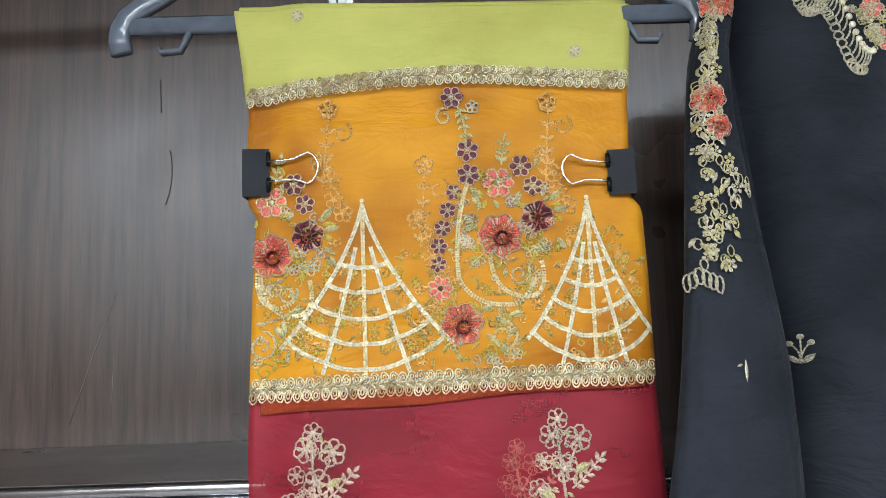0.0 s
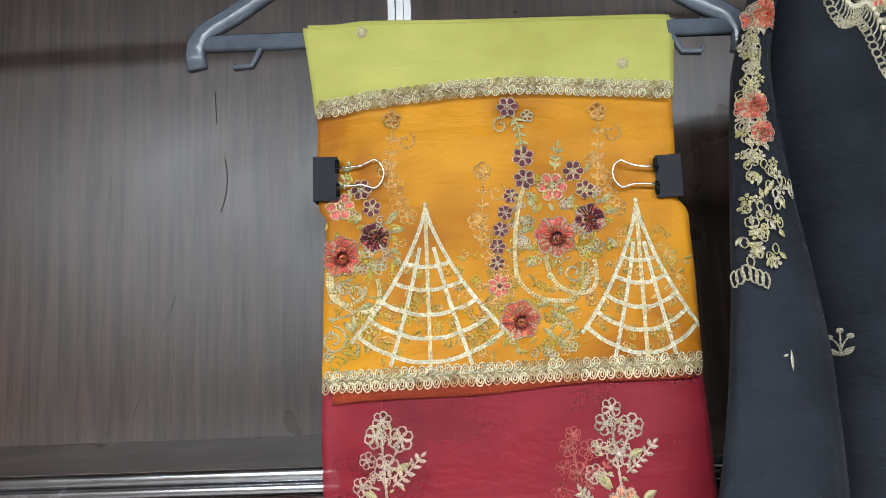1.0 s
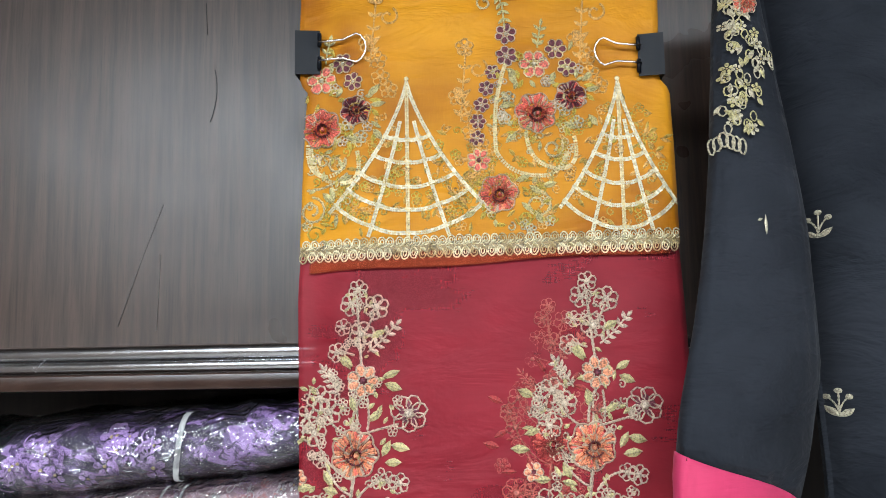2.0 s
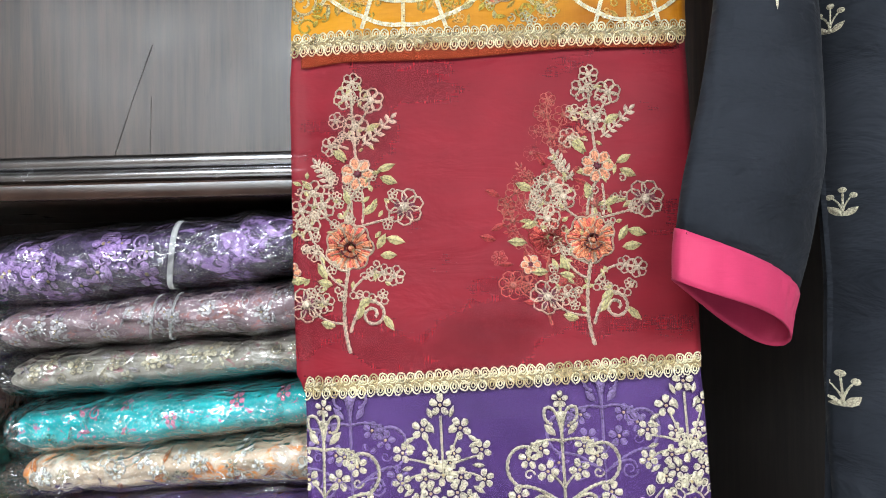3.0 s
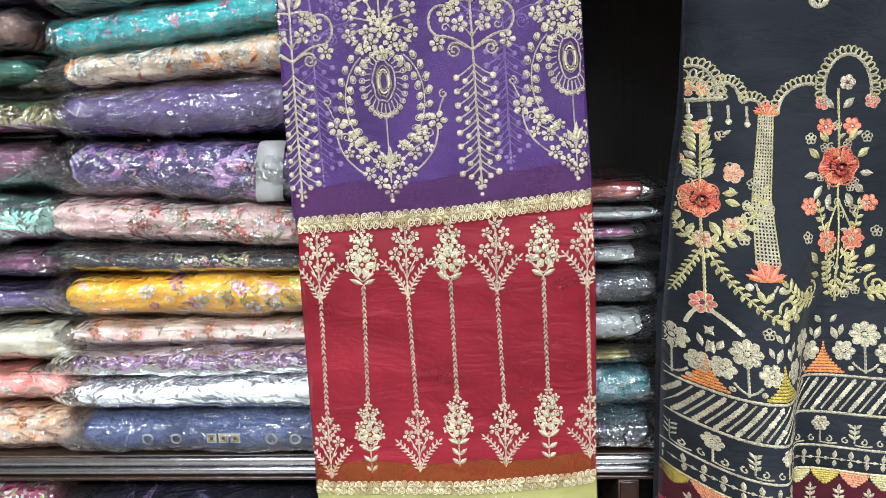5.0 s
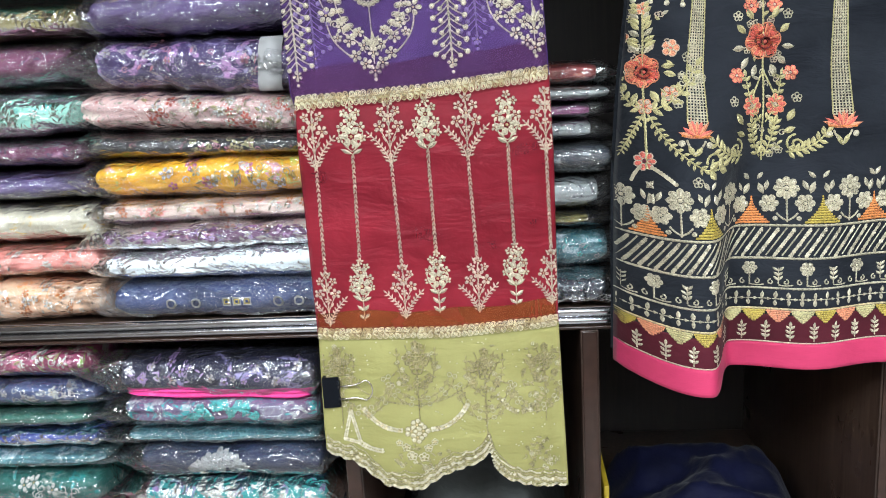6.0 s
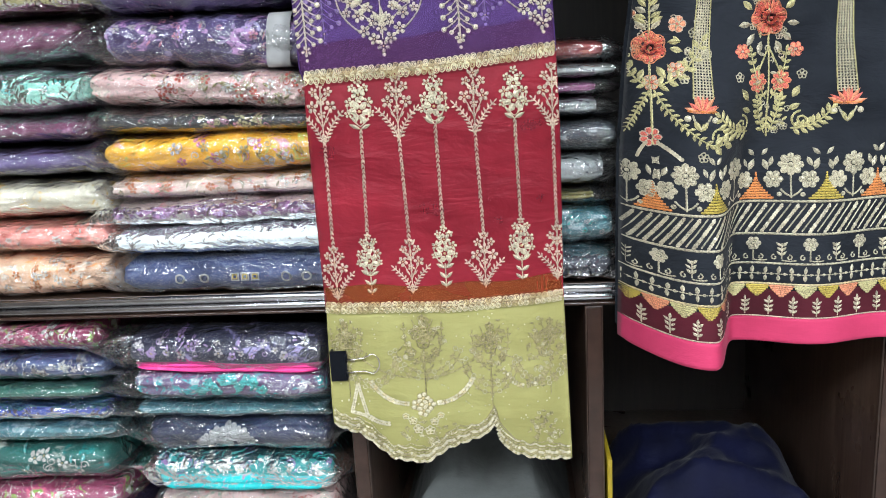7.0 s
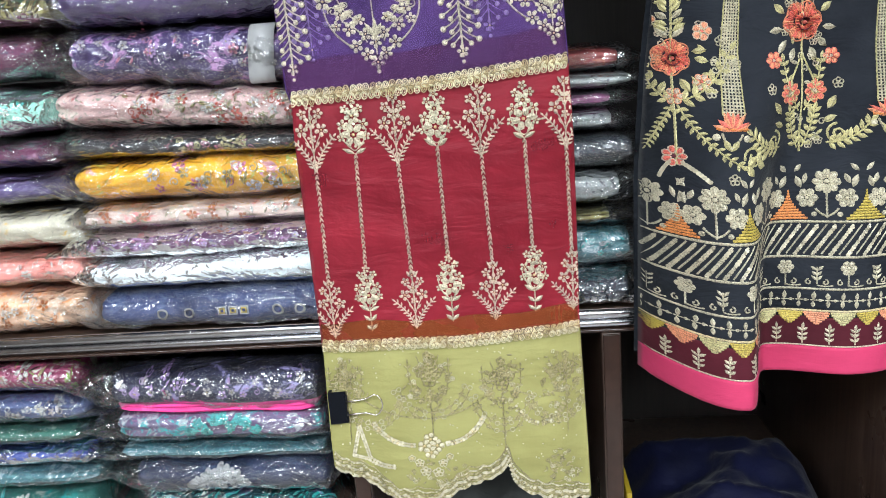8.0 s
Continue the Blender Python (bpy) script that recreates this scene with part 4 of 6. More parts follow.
# red panel
def bouquet(x, z, m, m2, leafm, mf, mf2, surf, lift, parent, seed, name="bouquet", k=0.00102):
    s = Sew(surf, lift, seed).at(x, z, k)
    s.cord(bend((0, 0), (-8, 24), (-1, 58)), 2.6, m)
    s.cord(bend((-3, 88), (-2, 105), (5, 112)), 2.0, m)
    s.cord(bend((4, 132), (2, 150), (0, 182)), 2.0, m)
    s.rosette(-1, 72, 17, mf, ROSEGOLD if mf is PEACH else mf, PLUM if mf is PEACH else m, 13)
    s.bloom(5, 122, 11.5, 7, mf2, m, PLUM if mf is PEACH else m)
    for a, b, r in ((14, 174, 9), (-4, 176, 8), (4, 155, 9), (1, 187, 7), (-14, 142, 7), (-10, 160, 6), (-27, 110, 9), (-19, 101, 9), (-35, 98, 8), (-30, 86, 9), (-25, 68, 6), (30, 52, 7), (22, 54, 6), (-18, 34, 7)):
        s.buds(a, b, r, m, 6, r * 0.17)
    for a, b, r in ((37, 99, 13), (-31, 33, 12)):
        s.buds(a, b, r, m, 7, r * 0.11)
        s.posy(a, b, r * 0.55, PLUM if mf is PEACH else m2)
    s.bloom(-42, 55, 7, 6, mf2, m, PLUM if mf is PEACH else m)
    for st in (((-2, 55), (-20, 60), (-30, 84)), ((-4, 45), (-16, 50), (-22, 66)), ((2, 80), (-20, 90), (-26, 106)), ((2, 85), (14, 88), (30, 92)), ((1, 42), (10, 56), (24, 54)), ((-4, 20), (-20, 20), (-26, 30)), ((0, 150), (8, 158), (13, 170)), ((0, 86), (2, 96), (0, 108)), ((8, 88), (10, 98), (8, 110)), ((-1, 140), (-8, 142), (-12, 144))):
        s.cord(bend(*st, n=6), 1.7, m)
    for st in (((8, 142), (18, 150), (28, 161)), ((-12, 112), (-18, 122), (-24, 130))):
        s.frond(list(st), 5, 6.5, 3, m, 1.3)
    for a, b, g in ((18, 124, 25), (20, 120, -25), (-4, 130, 110), (-2, 132, 140), (-40, 106, 160), (-36, 84, 200), (8, 94, 30), (0, 100, 110), (24, 78, -10), (20, 66, 5), (18, 70, 60), (22, 26, -50), (5, 30, 40), (-10, 18, 170), (-16, 50, 120), (-12, 46, 160), (10, 152, 30), (-44, 70, 170), (4, 22, 60), (-30, 50, 180)):
        s.leaf(a, b, g, 13, 6, leafm, vein=m)
    s.clutter(-16, 96, 27, 32, 40, [leafm], [m], 7)
    s.clutter(2, 160, 14, 26, 20, [leafm], [m], 5.5)
    s.clutter(-2, 48, 30, 24, 26, [leafm], [m], 7)
    s.clutter(14, 104, 20, 26, 16, [leafm], [m], 7)
    s.scroll(15, 26, 9, 1.4, 100, 2.2, m, -1)
    s.cord(bend((0, 14), (6, 38), (18, 35)), 2.2, m)
    for i in range(6):
        s.ring(2 + 4.2 * i, 39 + 1.5 * math.sin(i) - 0.5 * i, 2.4, 1.2, m, 7)
    s.done(name, parent, hi=1.571, label="embroidered bouquet of peach roses" if mf is PEACH else "faint bouquet seen through the organza")


bouquet(0.057, 1.361, ROSEGOLD, PLUM, LEAFT, PEACH, PEACH, cloth_y, 0.001, red, 31)
bouquet(-0.111, 1.358, ROSEGOLD, PLUM, LEAFT, PEACH, PEACH, cloth_y, 0.001, red, 32)
bouquet(0.028, 1.375, GHOST_B, GHOST_R, GHOST_R, GHOST_R, GHOST_R, cloth_y, 0.0002, red, 33, "lining_bouquet", 0.00085)


# purple panel
def fir(x, z, m, surf, lift, parent, seed, lean=-2.2, name="tree_motif"):
    """A stem with dotted side twigs under a crown of scrolls and blossoms."""
    s = Sew(surf, lift, seed).at(x, z, 0.00098, 1, -lean)
    s.cord([(0, 0), (0, 70), (0, 140), (0, 200)], 2.2, m, step=4, bead=0.12)
    s.posy(0, 6, 6, m).dome(0, -4, 2.2, m)
    for i in range(8):
        b = 22 + 12.6 * i
        for d in (-1, 1):
            s.cord(bend((0, b + 6), (d * 8, b - 2), (d * 16, b - 5)), 1.5, m)
            s.dome(d * 17, b - 6, 3.2, m)
            s.cord(bend((0, b), (d * 5, b - 6), (d * 8, b - 8)), 1.4, m)
            s.dome(d * 9, b - 9.5, 2.8, m)
    for d in (-1, 1):
        s.cord(bend((0, 128), (d * 22, 146), (d * 34, 142)), 2.4, m)
        s.cord(arc(d * 27, 156, d * 12, 14, -80, 130), 2.4, m)
        s.scroll(d * 22, 166, 6, 1.1, 90, 1.8, m, d)
        s.cord(bend((0, 128), (d * 20, 142), (d * 22, 130)), 2.2, m)
        s.scroll(d * 17, 129, 6, 1.3, 0 if d > 0 else 180, 1.9, m, -d)
        s.cord(bend((0, 172), (d * 10, 176), (d * 22, 170)), 2.0, m)
        s.leaf(d * 4, 176, 90 - d * 40, 12, 5, m)
        s.posy(d * 15, 168, 6.5, m)
        s.cord(bend((0, 178), (d * 3, 200), (d * 11, 195)) + bend((d * 11, 195), (d * 13, 186), (d * 6, 184)), 2.2, m)
        s.cord(bend((0, 140), (d * 5, 148), (d * 9, 150)), 1.5, m)
        for a, b, r in ((11, 152, 7.5), (24, 161, 7), (32, 136, 7.5)):
            s.posy(d * a, b, r, m)
        s.scroll(d * 24, 150, 4, 1.0, 0, 1.4, m, -d)
    s.dome(0, 190, 3.5, m).posy(0, 201, 6, m)
    s.done(name, parent, "", 1.112, 1.334 + 0.04 * x)


def oval(x, z, m, surf, lift, parent, seed, turn=2.0, name="medallion"):
    """A fringed oval in a garland of leaf pairs with blossoms above and below."""
    s = Sew(surf, lift, seed).at(x, z, 0.001, 1, turn)
    for w, h in ((3.5, 8), (6.5, 13.5), (10, 18.5)):
        s.ring(0, 0, w, 1.5, KHAKI if w < 9 else m, 18, h)
    s.chain(arc(0, 0, 4.8, 10.5, 0, 360, 22), 0.9, SEQ_PALE, 1, 1.9)
    for i in range(26):
        a = 360 * i / 26 + 90
        c, q = math.cos(math.radians(a)), math.sin(math.radians(a))
        s.cord([(12 * c, 20 * q), (17.5 * c, -2 + 26 * q)], 1.2, m)
        s.ring(19.5 * c, -2 + 29 * q, 2.6, 1.2, m, 8, 2.1, math.radians(a))
        s.dome(19.5 * c, -2 + 29 * q, 1.4, m)
    for d in (-1, 1):
        path = arc(0, -17, d * 36, 47, 58, -62, 9)
        s.cord(path, 1.3, m)
        for i, (a, b) in enumerate(path):
            g = math.degrees(math.atan2(b + 17, a))
            along = g + d * 55
            for side in (1, -1):
                ca, cb = a + side * 4.2 * math.cos(math.radians(g)), b + side * 4.2 * math.sin(math.radians(g)) + 2 * side
                s.leaf(ca - 2.6 * math.cos(math.radians(along)), cb - 2.6 * math.sin(math.radians(along)), along, 7.2, 5.4, m, h=1.4, blunt=True)
                s.ring(ca, cb, 3.5, 0.9, m, 8, 2.7, math.radians(along))
        s.posy(d * 17, 40 - 10, 5.5, m)
        s.cord(bend((d * 46, -44), (d * 46, -66), (d * 24, -82)), 1.7, m)
        s.posy(d * 46, -38, 8.5, m)
        s.cord(bend((d * 48, -30), (d * 52, -18), (d * 56, -14)), 1.4, m)
        s.scroll(d * 53, -15, 4.2, 1.2, 90, 1.3, m, d)
        for a, b, r in ((31, -52, 6), (24, -66, 6.5), (19, -82, 6.5), (9, -72, 6), (9, -91, 6.5), (13, -58, 5), (36, -62, 5)):
            s.posy(d * a, b, r, m)
        s.scroll(d * 38, -48, 4.5, 1.3, 200, 1.3, m, d)
        s.cord(bend((d * 8, -80), (d * 14, -66), (d * 30, -58)), 1.3, m)
        for a, b, r in ((13, 77, 7.5), (27, 62, 7), (28, 42, 6.5), (12, 44, 7), (8, 60, 5.5)):
            s.posy(d * a, b, r, m)
        for a, b, g in ((18, 64, 20), (20, 52, -10), (5, 74, 60), (6, 84, 70), (18, 72, -30), (20, 38, -30)):
            s.leaf(d * a, b, g if d > 0 else 180 - g, 9, 3.6, m)
        s.cord(bend((0, 50), (d * 12, 56), (d * 25, 58)), 1.5, m)
        s.cord(bend((0, 46), (d * 18, 50), (d * 27, 42)), 1.5, m)
        s.cord(bend((0, 50), (d * 6, 60), (d * 11, 72)), 1.5, m)
    s.cord([(0, 44), (0, 86)], 1.8, m, step=4)
    for a, b, r in ((0, 93, 7.5), (0, 46, 7.5), (-9, 34, 7), (9, 34, 7), (0, 25, 7), (-5, 54, 5), (5, 54, 5)):
        s.posy(a, b, r, m)
    s.leaf(0, -78, 90, 22, 6, m)
    s.leaf(0, -76, 60, 16, 5, m).leaf(0, -76, 120, 16, 5, m)
    s.cord([(0, -34), (0, -92)], 1.3, m)
    s.posy(0, -80, 6, m).posy(0, -99, 7, m).dome(0, -108, 2.4, m)
    s.done(name, parent, "", 1.112, 1.334 + 0.04 * x)


fir(0.039, 1.128, PALE, cloth_y, 0.001, purple, 41)
fir(-0.127, 1.123, PALE, cloth_y, 0.001, purple, 42, -1.2)
oval(-0.047, 1.229, PALE, cloth_y, 0.001, purple, 43)
oval(0.121, 1.243, PALE, cloth_y, 0.001, purple, 44, turn=3)
fir(0.066, 1.150, GHOST_P, cloth_y, 0.0002, purple, 45, -2, "lining_tree")
fir(-0.106, 1.140, GHOST_P, cloth_y, 0.0002, purple, 46, -2, "lining_tree")


# lower red panel: an arcade of chain-stitched columns
def column(x0, z0, x1, z1, kind, seed):
    """A chain-stitched shaft with an upright spray at its foot and another at its head."""
    s = Sew(cloth_y, 0.001, seed)
    m = ROSEGOLD if kind == "vase" else PALE
    foot = z0 + (0.058 if kind == "vase" else 0.046)
    n = 22
    for i in range(n):
        t = (i + 0.5) / n
        s.at(x0 + (x1 - x0) * t, foot + (z1 - foot) * t, 0.001)
        s.leaf(-2.1, -3.4, 64, 7.0, 2.3, m, 1.5)
        s.leaf(2.1, -3.4, 116, 7.0, 2.3, ROSEGOLD, 1.4)
    for sx, sz, g in ((x1, z1, 1.0), (x0, z0, 0.92)):
        s.at(sx, sz, 0.001 * g)
        if kind == "vase":
            s.cord([(0, -4), (0, 58)], 1.8, m)
            for a, b, r in ((0, 62, 5), (-8, 54, 5), (8, 54, 5), (-10, 38, 6.5), (10, 38, 6.5), (0, 46, 6.5), (0, 30, 4.5)):
                s.posy(a, b, r, m)
            for q in (-1, 1):
                s.frond(bend((q * 1, -2), (q * 4, 14), (q * 21, 30), 6), 8, 5.8, 2.3, m, 1.5)
                s.cord(bend((0, 14), (q * 3, 24), (q * 9, 34)), 1.2, m)
                s.cord(bend((0, 38), (q * 3, 46), (q * 7, 50)), 1.2, m)
                s.leaf(q * 2, 20, 90 - q * 35, 9, 3, m)
                s.leaf(q * 3, 60, 90 - q * 25, 8, 3, m)
        else:
            s.posy(0, 18, 11, m, 6).posy(0, 36, 7.5, m, 6)
            for a, b, r in ((-10, 28, 5.5), (10, 28, 5.5), (-7, 43, 4.5), (7, 43, 4.5), (0, 50, 4.5), (-12, 16, 4.5), (12, 16, 4.5)):
                s.posy(a, b, r, m)
            for i in range(14):
                s.sequin(s.r.uniform(-9, 9), s.r.uniform(6, 46), 1.5, SEQ_PALE)
            for q in (-1, 1):
                s.leaf(0, -1, 90 - q * 58, 14, 5, m, vein=GOLD)
                s.leaf(q * 3, 5, 90 - q * 45, 9, 3.6, m)
                s.cord(bend((0, 2), (q * 12, 10), (q * 13, 24)), 1.2, m)
            if g < 1:
                s.cord([(0, -26), (0, 6)], 1.6, m)
                for q in (-1, 1):
                    s.leaf(0, -14, 90 - q * 45, 11, 5, m)
                    s.leaf(0, -24, 90 - q * 50, 10, 4.5, m)
    s.done("column_motif", red_low, "", 0.846, 1.1 + 0.06 * x0)


tops = (-0.115, -0.074, -0.033, 0.007, 0.050, 0.093, 0.134)
feet = (-0.117, -0.077, -0.030, 0.009, 0.054, 0.096, 0.136)
for i, (a, b) in enumerate(zip(tops, feet)):
    if i % 2:
        column(b, 0.876 + 0.06 * (b + 0.1), a, 1.046 + 0.02 * a, "lotus", 50 + i)
    else:
        column(b, 0.853 + 0.05 * (b + 0.1), a, 1.034 + 0.02 * a, "vase", 50 + i)

# scalloped lime panel
s = Sew(cloth_y, 0.0014, 61)
s.at(0, 0, 1.0)
pts = [(-0.133 + 0.28 * i / 150, 0) for i in range(151)]
for off, rr, mm in ((0.0025, 0.0020, SEQ_PALE), (0.0068, 0.0016, KHAKI), (0.0108, 0.0021, SEQ_PALE), (0.0152, 0.0015, KHAKI), (0.0192, 0.0013, SEQ_PALE)):
    line_pts = [(a, hem_line(a) + off) for a, b in pts]
    s.chain(line_pts, rr, mm, 1, 2.3, KHAKI)
s.cord([(a, hem_line(a) + 0.022 + 0.003 * math.sin(a * 120)) for a, b in pts], 0.0016, KHAKI)
s.done("scallop_border", olive, "sequined scallop border")
s = Sew(cloth_y, 0.0014, 62)
for cx, cz, k in ((-0.022, 0.80, 1.0), (0.056, 0.79, 0.95), (0.125, 0.795, 0.8), (-0.112, 0.80, 0.8)):
    s.at(cx, cz, 0.001 * k)
    for a, b, r in ((0, 22, 5), (-8, 4, 7), (8, 4, 7), (0, -6, 8), (-14, -18, 5), (14, -18, 5), (0, -26, 5), (0, 12, 5)):
        s.buds(a, b, r, KHAKI).dome(a, b, 2, SEQUIN)
    s.cord([(0, 28), (0, -90)], 1.2, KHAKI)
    for q in (-1, 1):
        s.frond(bend((q * 6, -32), (q * 24, -20), (q * 22, 14), 4), 6, 5, 2.4, KHAKI, 1.1)
        s.cord(bend((0, 0), (q * 8, 8), (q * 12, 22)), 1.1, KHAKI)
s.at(-0.026, 0.716, 0.001)
for a, b in ((-7, 0), (7, 0), (0, 8), (0, -8)):
    s.bloom(a, b, 8, 5, SEQ_PALE, KHAKI, SEQUIN)
for a, b, r in ((-14, -20, 5), (12, -22, 5), (-8, -32, 6), (6, -34, 6), (20, -14, 4), (-22, -14, 4)):
    s.buds(a, b, r, SEQ_PALE).dome(a, b, 2, SEQUIN)
for q in (-1, 1):
    s.chain(bend((q * 72, 64), (q * 46, 36), (q * 6, 34)), 1.2, KHAKI, 1, 2.0)
    s.scroll(q * 70, 68, 7, 1.2, 0, 1.4, KHAKI, q)
    path = bend((q * 18, 2), (q * 46, 4), (q * 62, 34))
    s.chain(path, 1.7, SEQ_PALE, 2, 1.9, GOLD)
s.at(0.095, 0.735, 0.001)
for q in (-1, 1):
    s.chain(bend((q * 26, 22), (q * 14, 2), (0, 0)), 1.7, KHAKI, 2, 1.9, SEQ_PALE)
    s.chain(bend((q * 34, 60), (q * 26, 36), (q * 4, 34)), 1.2, KHAKI, 1, 2.0)
s.at(-0.102, 0.745, 0.001)
for tri in ([(-9, -34), (0, 0)], [(0, 0), (9, -40)], [(-9, -34), (9, -40)]):
    s.chain(tri, 1.3, SEQ_PALE, 2, 1.7)
s.chain(bend((9, -40), (24, -52), (36, -52)), 1.9, SEQ_PALE, 2, 1.9)
for cx, cz, rx, rz in ((-0.022, 0.79, 26, 34), (0.056, 0.78, 22, 40), (0.12, 0.78, 22, 40), (-0.11, 0.80, 16, 26), (0.12, 0.68, 20, 24), (-0.02, 0.68, 34, 18)):
    s.at(cx, cz, 0.001).clutter(0, 0, rx, rz, 54, [KHAKI], [KHAKI, KHAKI, SEQ_PALE], 5.5)
for cx, cz, rx, rz in ((-0.02, 0.80, 44, 52), (0.056, 0.79, 36, 62), (-0.085, 0.79, 36, 50), (0.115, 0.78, 34, 44)):
    s.at(cx, cz, 0.001)
    for k in (1.0, 0.86):
        run = arc(0, 0, rx * k, rz * k, 200, 340, 20)
        s.cord(run, 1.0, KHAKI)
        for i, (a, b) in enumerate(run[::2]):
            s.posy(a, b, 3.4, KHAKI) if i % 2 else s.ring(a, b, 2.6, 0.9, SEQ_PALE, 8)
for i in range(150):
    x = s.r.uniform(-0.13, 0.14)
    s.at(x, s.r.uniform(hem_line(x) + 0.03, 0.83), 0.001).sequin(0, 0, 0.9, SEQ_PALE)
s.done("net_embroidery", olive, "tonal thread garlands and sequin sprays")

# ---- charcoal kurta ----
KZ = (0.79, 0.954, 0.99, 1.06, 1.112, 1.2, 1.35)
KA = (0.115, 0.100, 0.088, 0.075, 0.034, 0.012, 0.0)


def kurta_y(x, z):
    a = lerp(z, KZ, KA)
    wd = lerp(z, (0.90, 1.0, 1.06, 1.2), (0.042, 0.06, 0.09, 0.16))
    if x < 0.29:
        b = math.sin(min(1, max(0, (x - 0.205) / 0.085)) * math.pi / 2)
    elif x < 0.29 + wd:
        b = 1 - 0.78 * smooth((x - 0.29) / wd)
    else:
        b = 0.22 + 0.16 * math.sin((x - 0.29 - wd) * 20) ** 2
    e = x - kurta_left(z)
    roll = 0.010 * smooth((0.012 - e) / 0.014) + 0.030 * smooth((0.055 - e) / 0.06) ** 2 * smooth((z - 1.15) / 0.2)
    soft_fold = 0.006 * math.sin((x - 0.2) * 34) * smooth((1.9 - z) / 0.5)
    return 0.566 - a * b + roll - 0.3 * soft_fold + 0.002 * wob(x, 3, z, 9)


K_L, K_R = 0.207, 0.69


def kurta_left(z):
    return lerp(z, (0.78, 1.0, 1.1, 1.2, 1.4, 1.58, 1.70, 1.80, 1.86, 1.95), (0.206, 0.209, 0.216, 0.228, 0.236, 0.227, 0.216, 0.207, 0.203, 0.235))


def kurta_sheet(z0, z1, mat, name, parent, label, lift=0.0, nz=40, nx=110, back=None):
    def place(u, v):
        z = z0 + (z1 - z0) * v
        xl = kurta_left(z)
        xr = 0.90 - xl
        x = xl + (xr - xl) * u
        if back is not None:
            return (x, min(0.597, kurta_y(x, z) + back), z)
        return (x, kurta_y(x, z) - lift, z)

    ob = under(part(name, grid_sheet(nx, nz, place), mat, None, label), parent)
    md = ob.modifiers.new("thickness", "SOLIDIFY")
    md.thickness, md.offset = 0.001, 0
    return ob


kurta = thing("embroidered_kurta", "charcoal black embroidered long tunic with hot pink hem", "clothing", (0.45, 0.56, 0.785))
body = kurta_sheet(0.845, 1.94, BLACK, "body", kurta, "charcoal black georgette body", nz=90)
kurta_sheet(0.79, 1.94, BLACK, "back", kurta, "", nz=40, nx=60, back=0.05)
border = kurta_sheet(0.812, 0.8455, MAROON, "net_border", kurta, "maroon net border", nz=8)
hem = kurta_sheet(0.785, 0.8135, PINK, "hem", kurta, "hot pink satin hem", 0.0008, 8)

# sleeve
SZ = (1.36, 1.40, 1.44, 1.50, 1.58, 1.635, 1.68, 1.75, 1.80, 1.84, 1.88)
SL = (0.098, 0.100, 0.106, 0.120, 0.135, 0.143, 0.148, 0.156, 0.164, 0.177, 0.19)
SR = (0.184, 0.190, 0.202, 0.215, 0.211, 0.204, 0.197, 0.188, 0.188, 0.196, 0.21)


def sleeve_at(z):
    a, b = lerp(z, SZ, SL), lerp(z, SZ, SR)
    w = (b - a) / 2
    k = lerp(z, (1.38, 1.6, 1.85), (0.75, 0.35, 0.1))
    yc = lerp(z, (1.38, 1.6, 1.85), (0.517, 0.528, 0.546))
    return (a + b) / 2, w, k, yc, lerp(z, (1.38, 1.6, 1.85), (0.026, 0.022, 0.018))


def sleeve_y(x, z):
    xc, w, k, yc, d = sleeve_at(z)
    c = max(-0.97, min(0.97, (x - xc) / w))
    return yc + k * w * c - d * math.sqrt(1 - c * c)


def sleeve_tube(t0, t1, mat, name, label, grow=0.0, n=40):
    def place(u, v):
        zc = t0 + (t1 - t0) * v
        xc, w, k, yc, d = sleeve_at(zc)
        slope = -0.5 * smooth((1.62 - zc) / 0.2)
        a = u * 2 * math.pi
        c, q = math.cos(a), math.sin(a)
        x = xc + (w + grow) * c
        wr = 0.0022 * wob(x, q, zc, 26) 
        return (x, yc + k * w * c - (d + grow) * q + wr, zc + slope * (x - xc) + 0.004 * math.sin(a * 2) * smooth((1.45 - zc) / 0.05) + 0.0065 * q * smooth((1.52 - zc) / 0.13))

    bm = grid_sheet(72, n, place)
    bmesh.ops.remove_doubles(bm, verts=bm.verts, dist=0.00005)
    ob = under(part(name, bm, mat, None, label), kurta)
    md = ob.modifiers.new("thickness", "SOLIDIFY")
    md.thickness, md.offset = 0.0012, -1
    return ob


sleeve = sleeve_tube(1.412, 1.875, BLACK, "sleeve", "charcoal sleeve with beaded lace strip")
cuff = sleeve_tube(1.3835, 1.414, PINK, "cuff", "hot pink satin cuff", 0.0012, 8)

s = Sew(sleeve_y, 0.0042, 71)
s.at(0, 0, 0.001)
for i in range(46):
    z = 1.838 - 0.0042 * i
    t = i / 45
    xc, w, k, yc, d = sleeve_at(z)
    reach = lerp(t, (0.0, 0.3, 0.55, 0.62, 0.66, 0.74, 0.82, 1.0), (0.7, 0.85, 0.95, 0.5, 1.65, 1.75, 1.1, 0.75))
    lo, hi = xc - w * 0.92, xc - w * 0.92 + w * reach
    for j in range(4):
        x = (lo + (hi - lo) * s.r.random()) * 1000
        zz = z * 1000 + s.r.uniform(-3, 3)
        m = PALE if s.r.random() < 0.6 else LEAFT
        if j == 0:
            s.posy(x, zz, s.r.uniform(3.2, 4.6), m)
        elif j == 1:
            s.leaf(x, zz, s.r.uniform(220, 320), 8, 3.4, m, vein=PALE)
        else:
            s.ring(x, zz, 2.2, 1.0, m, 8, 3.6)
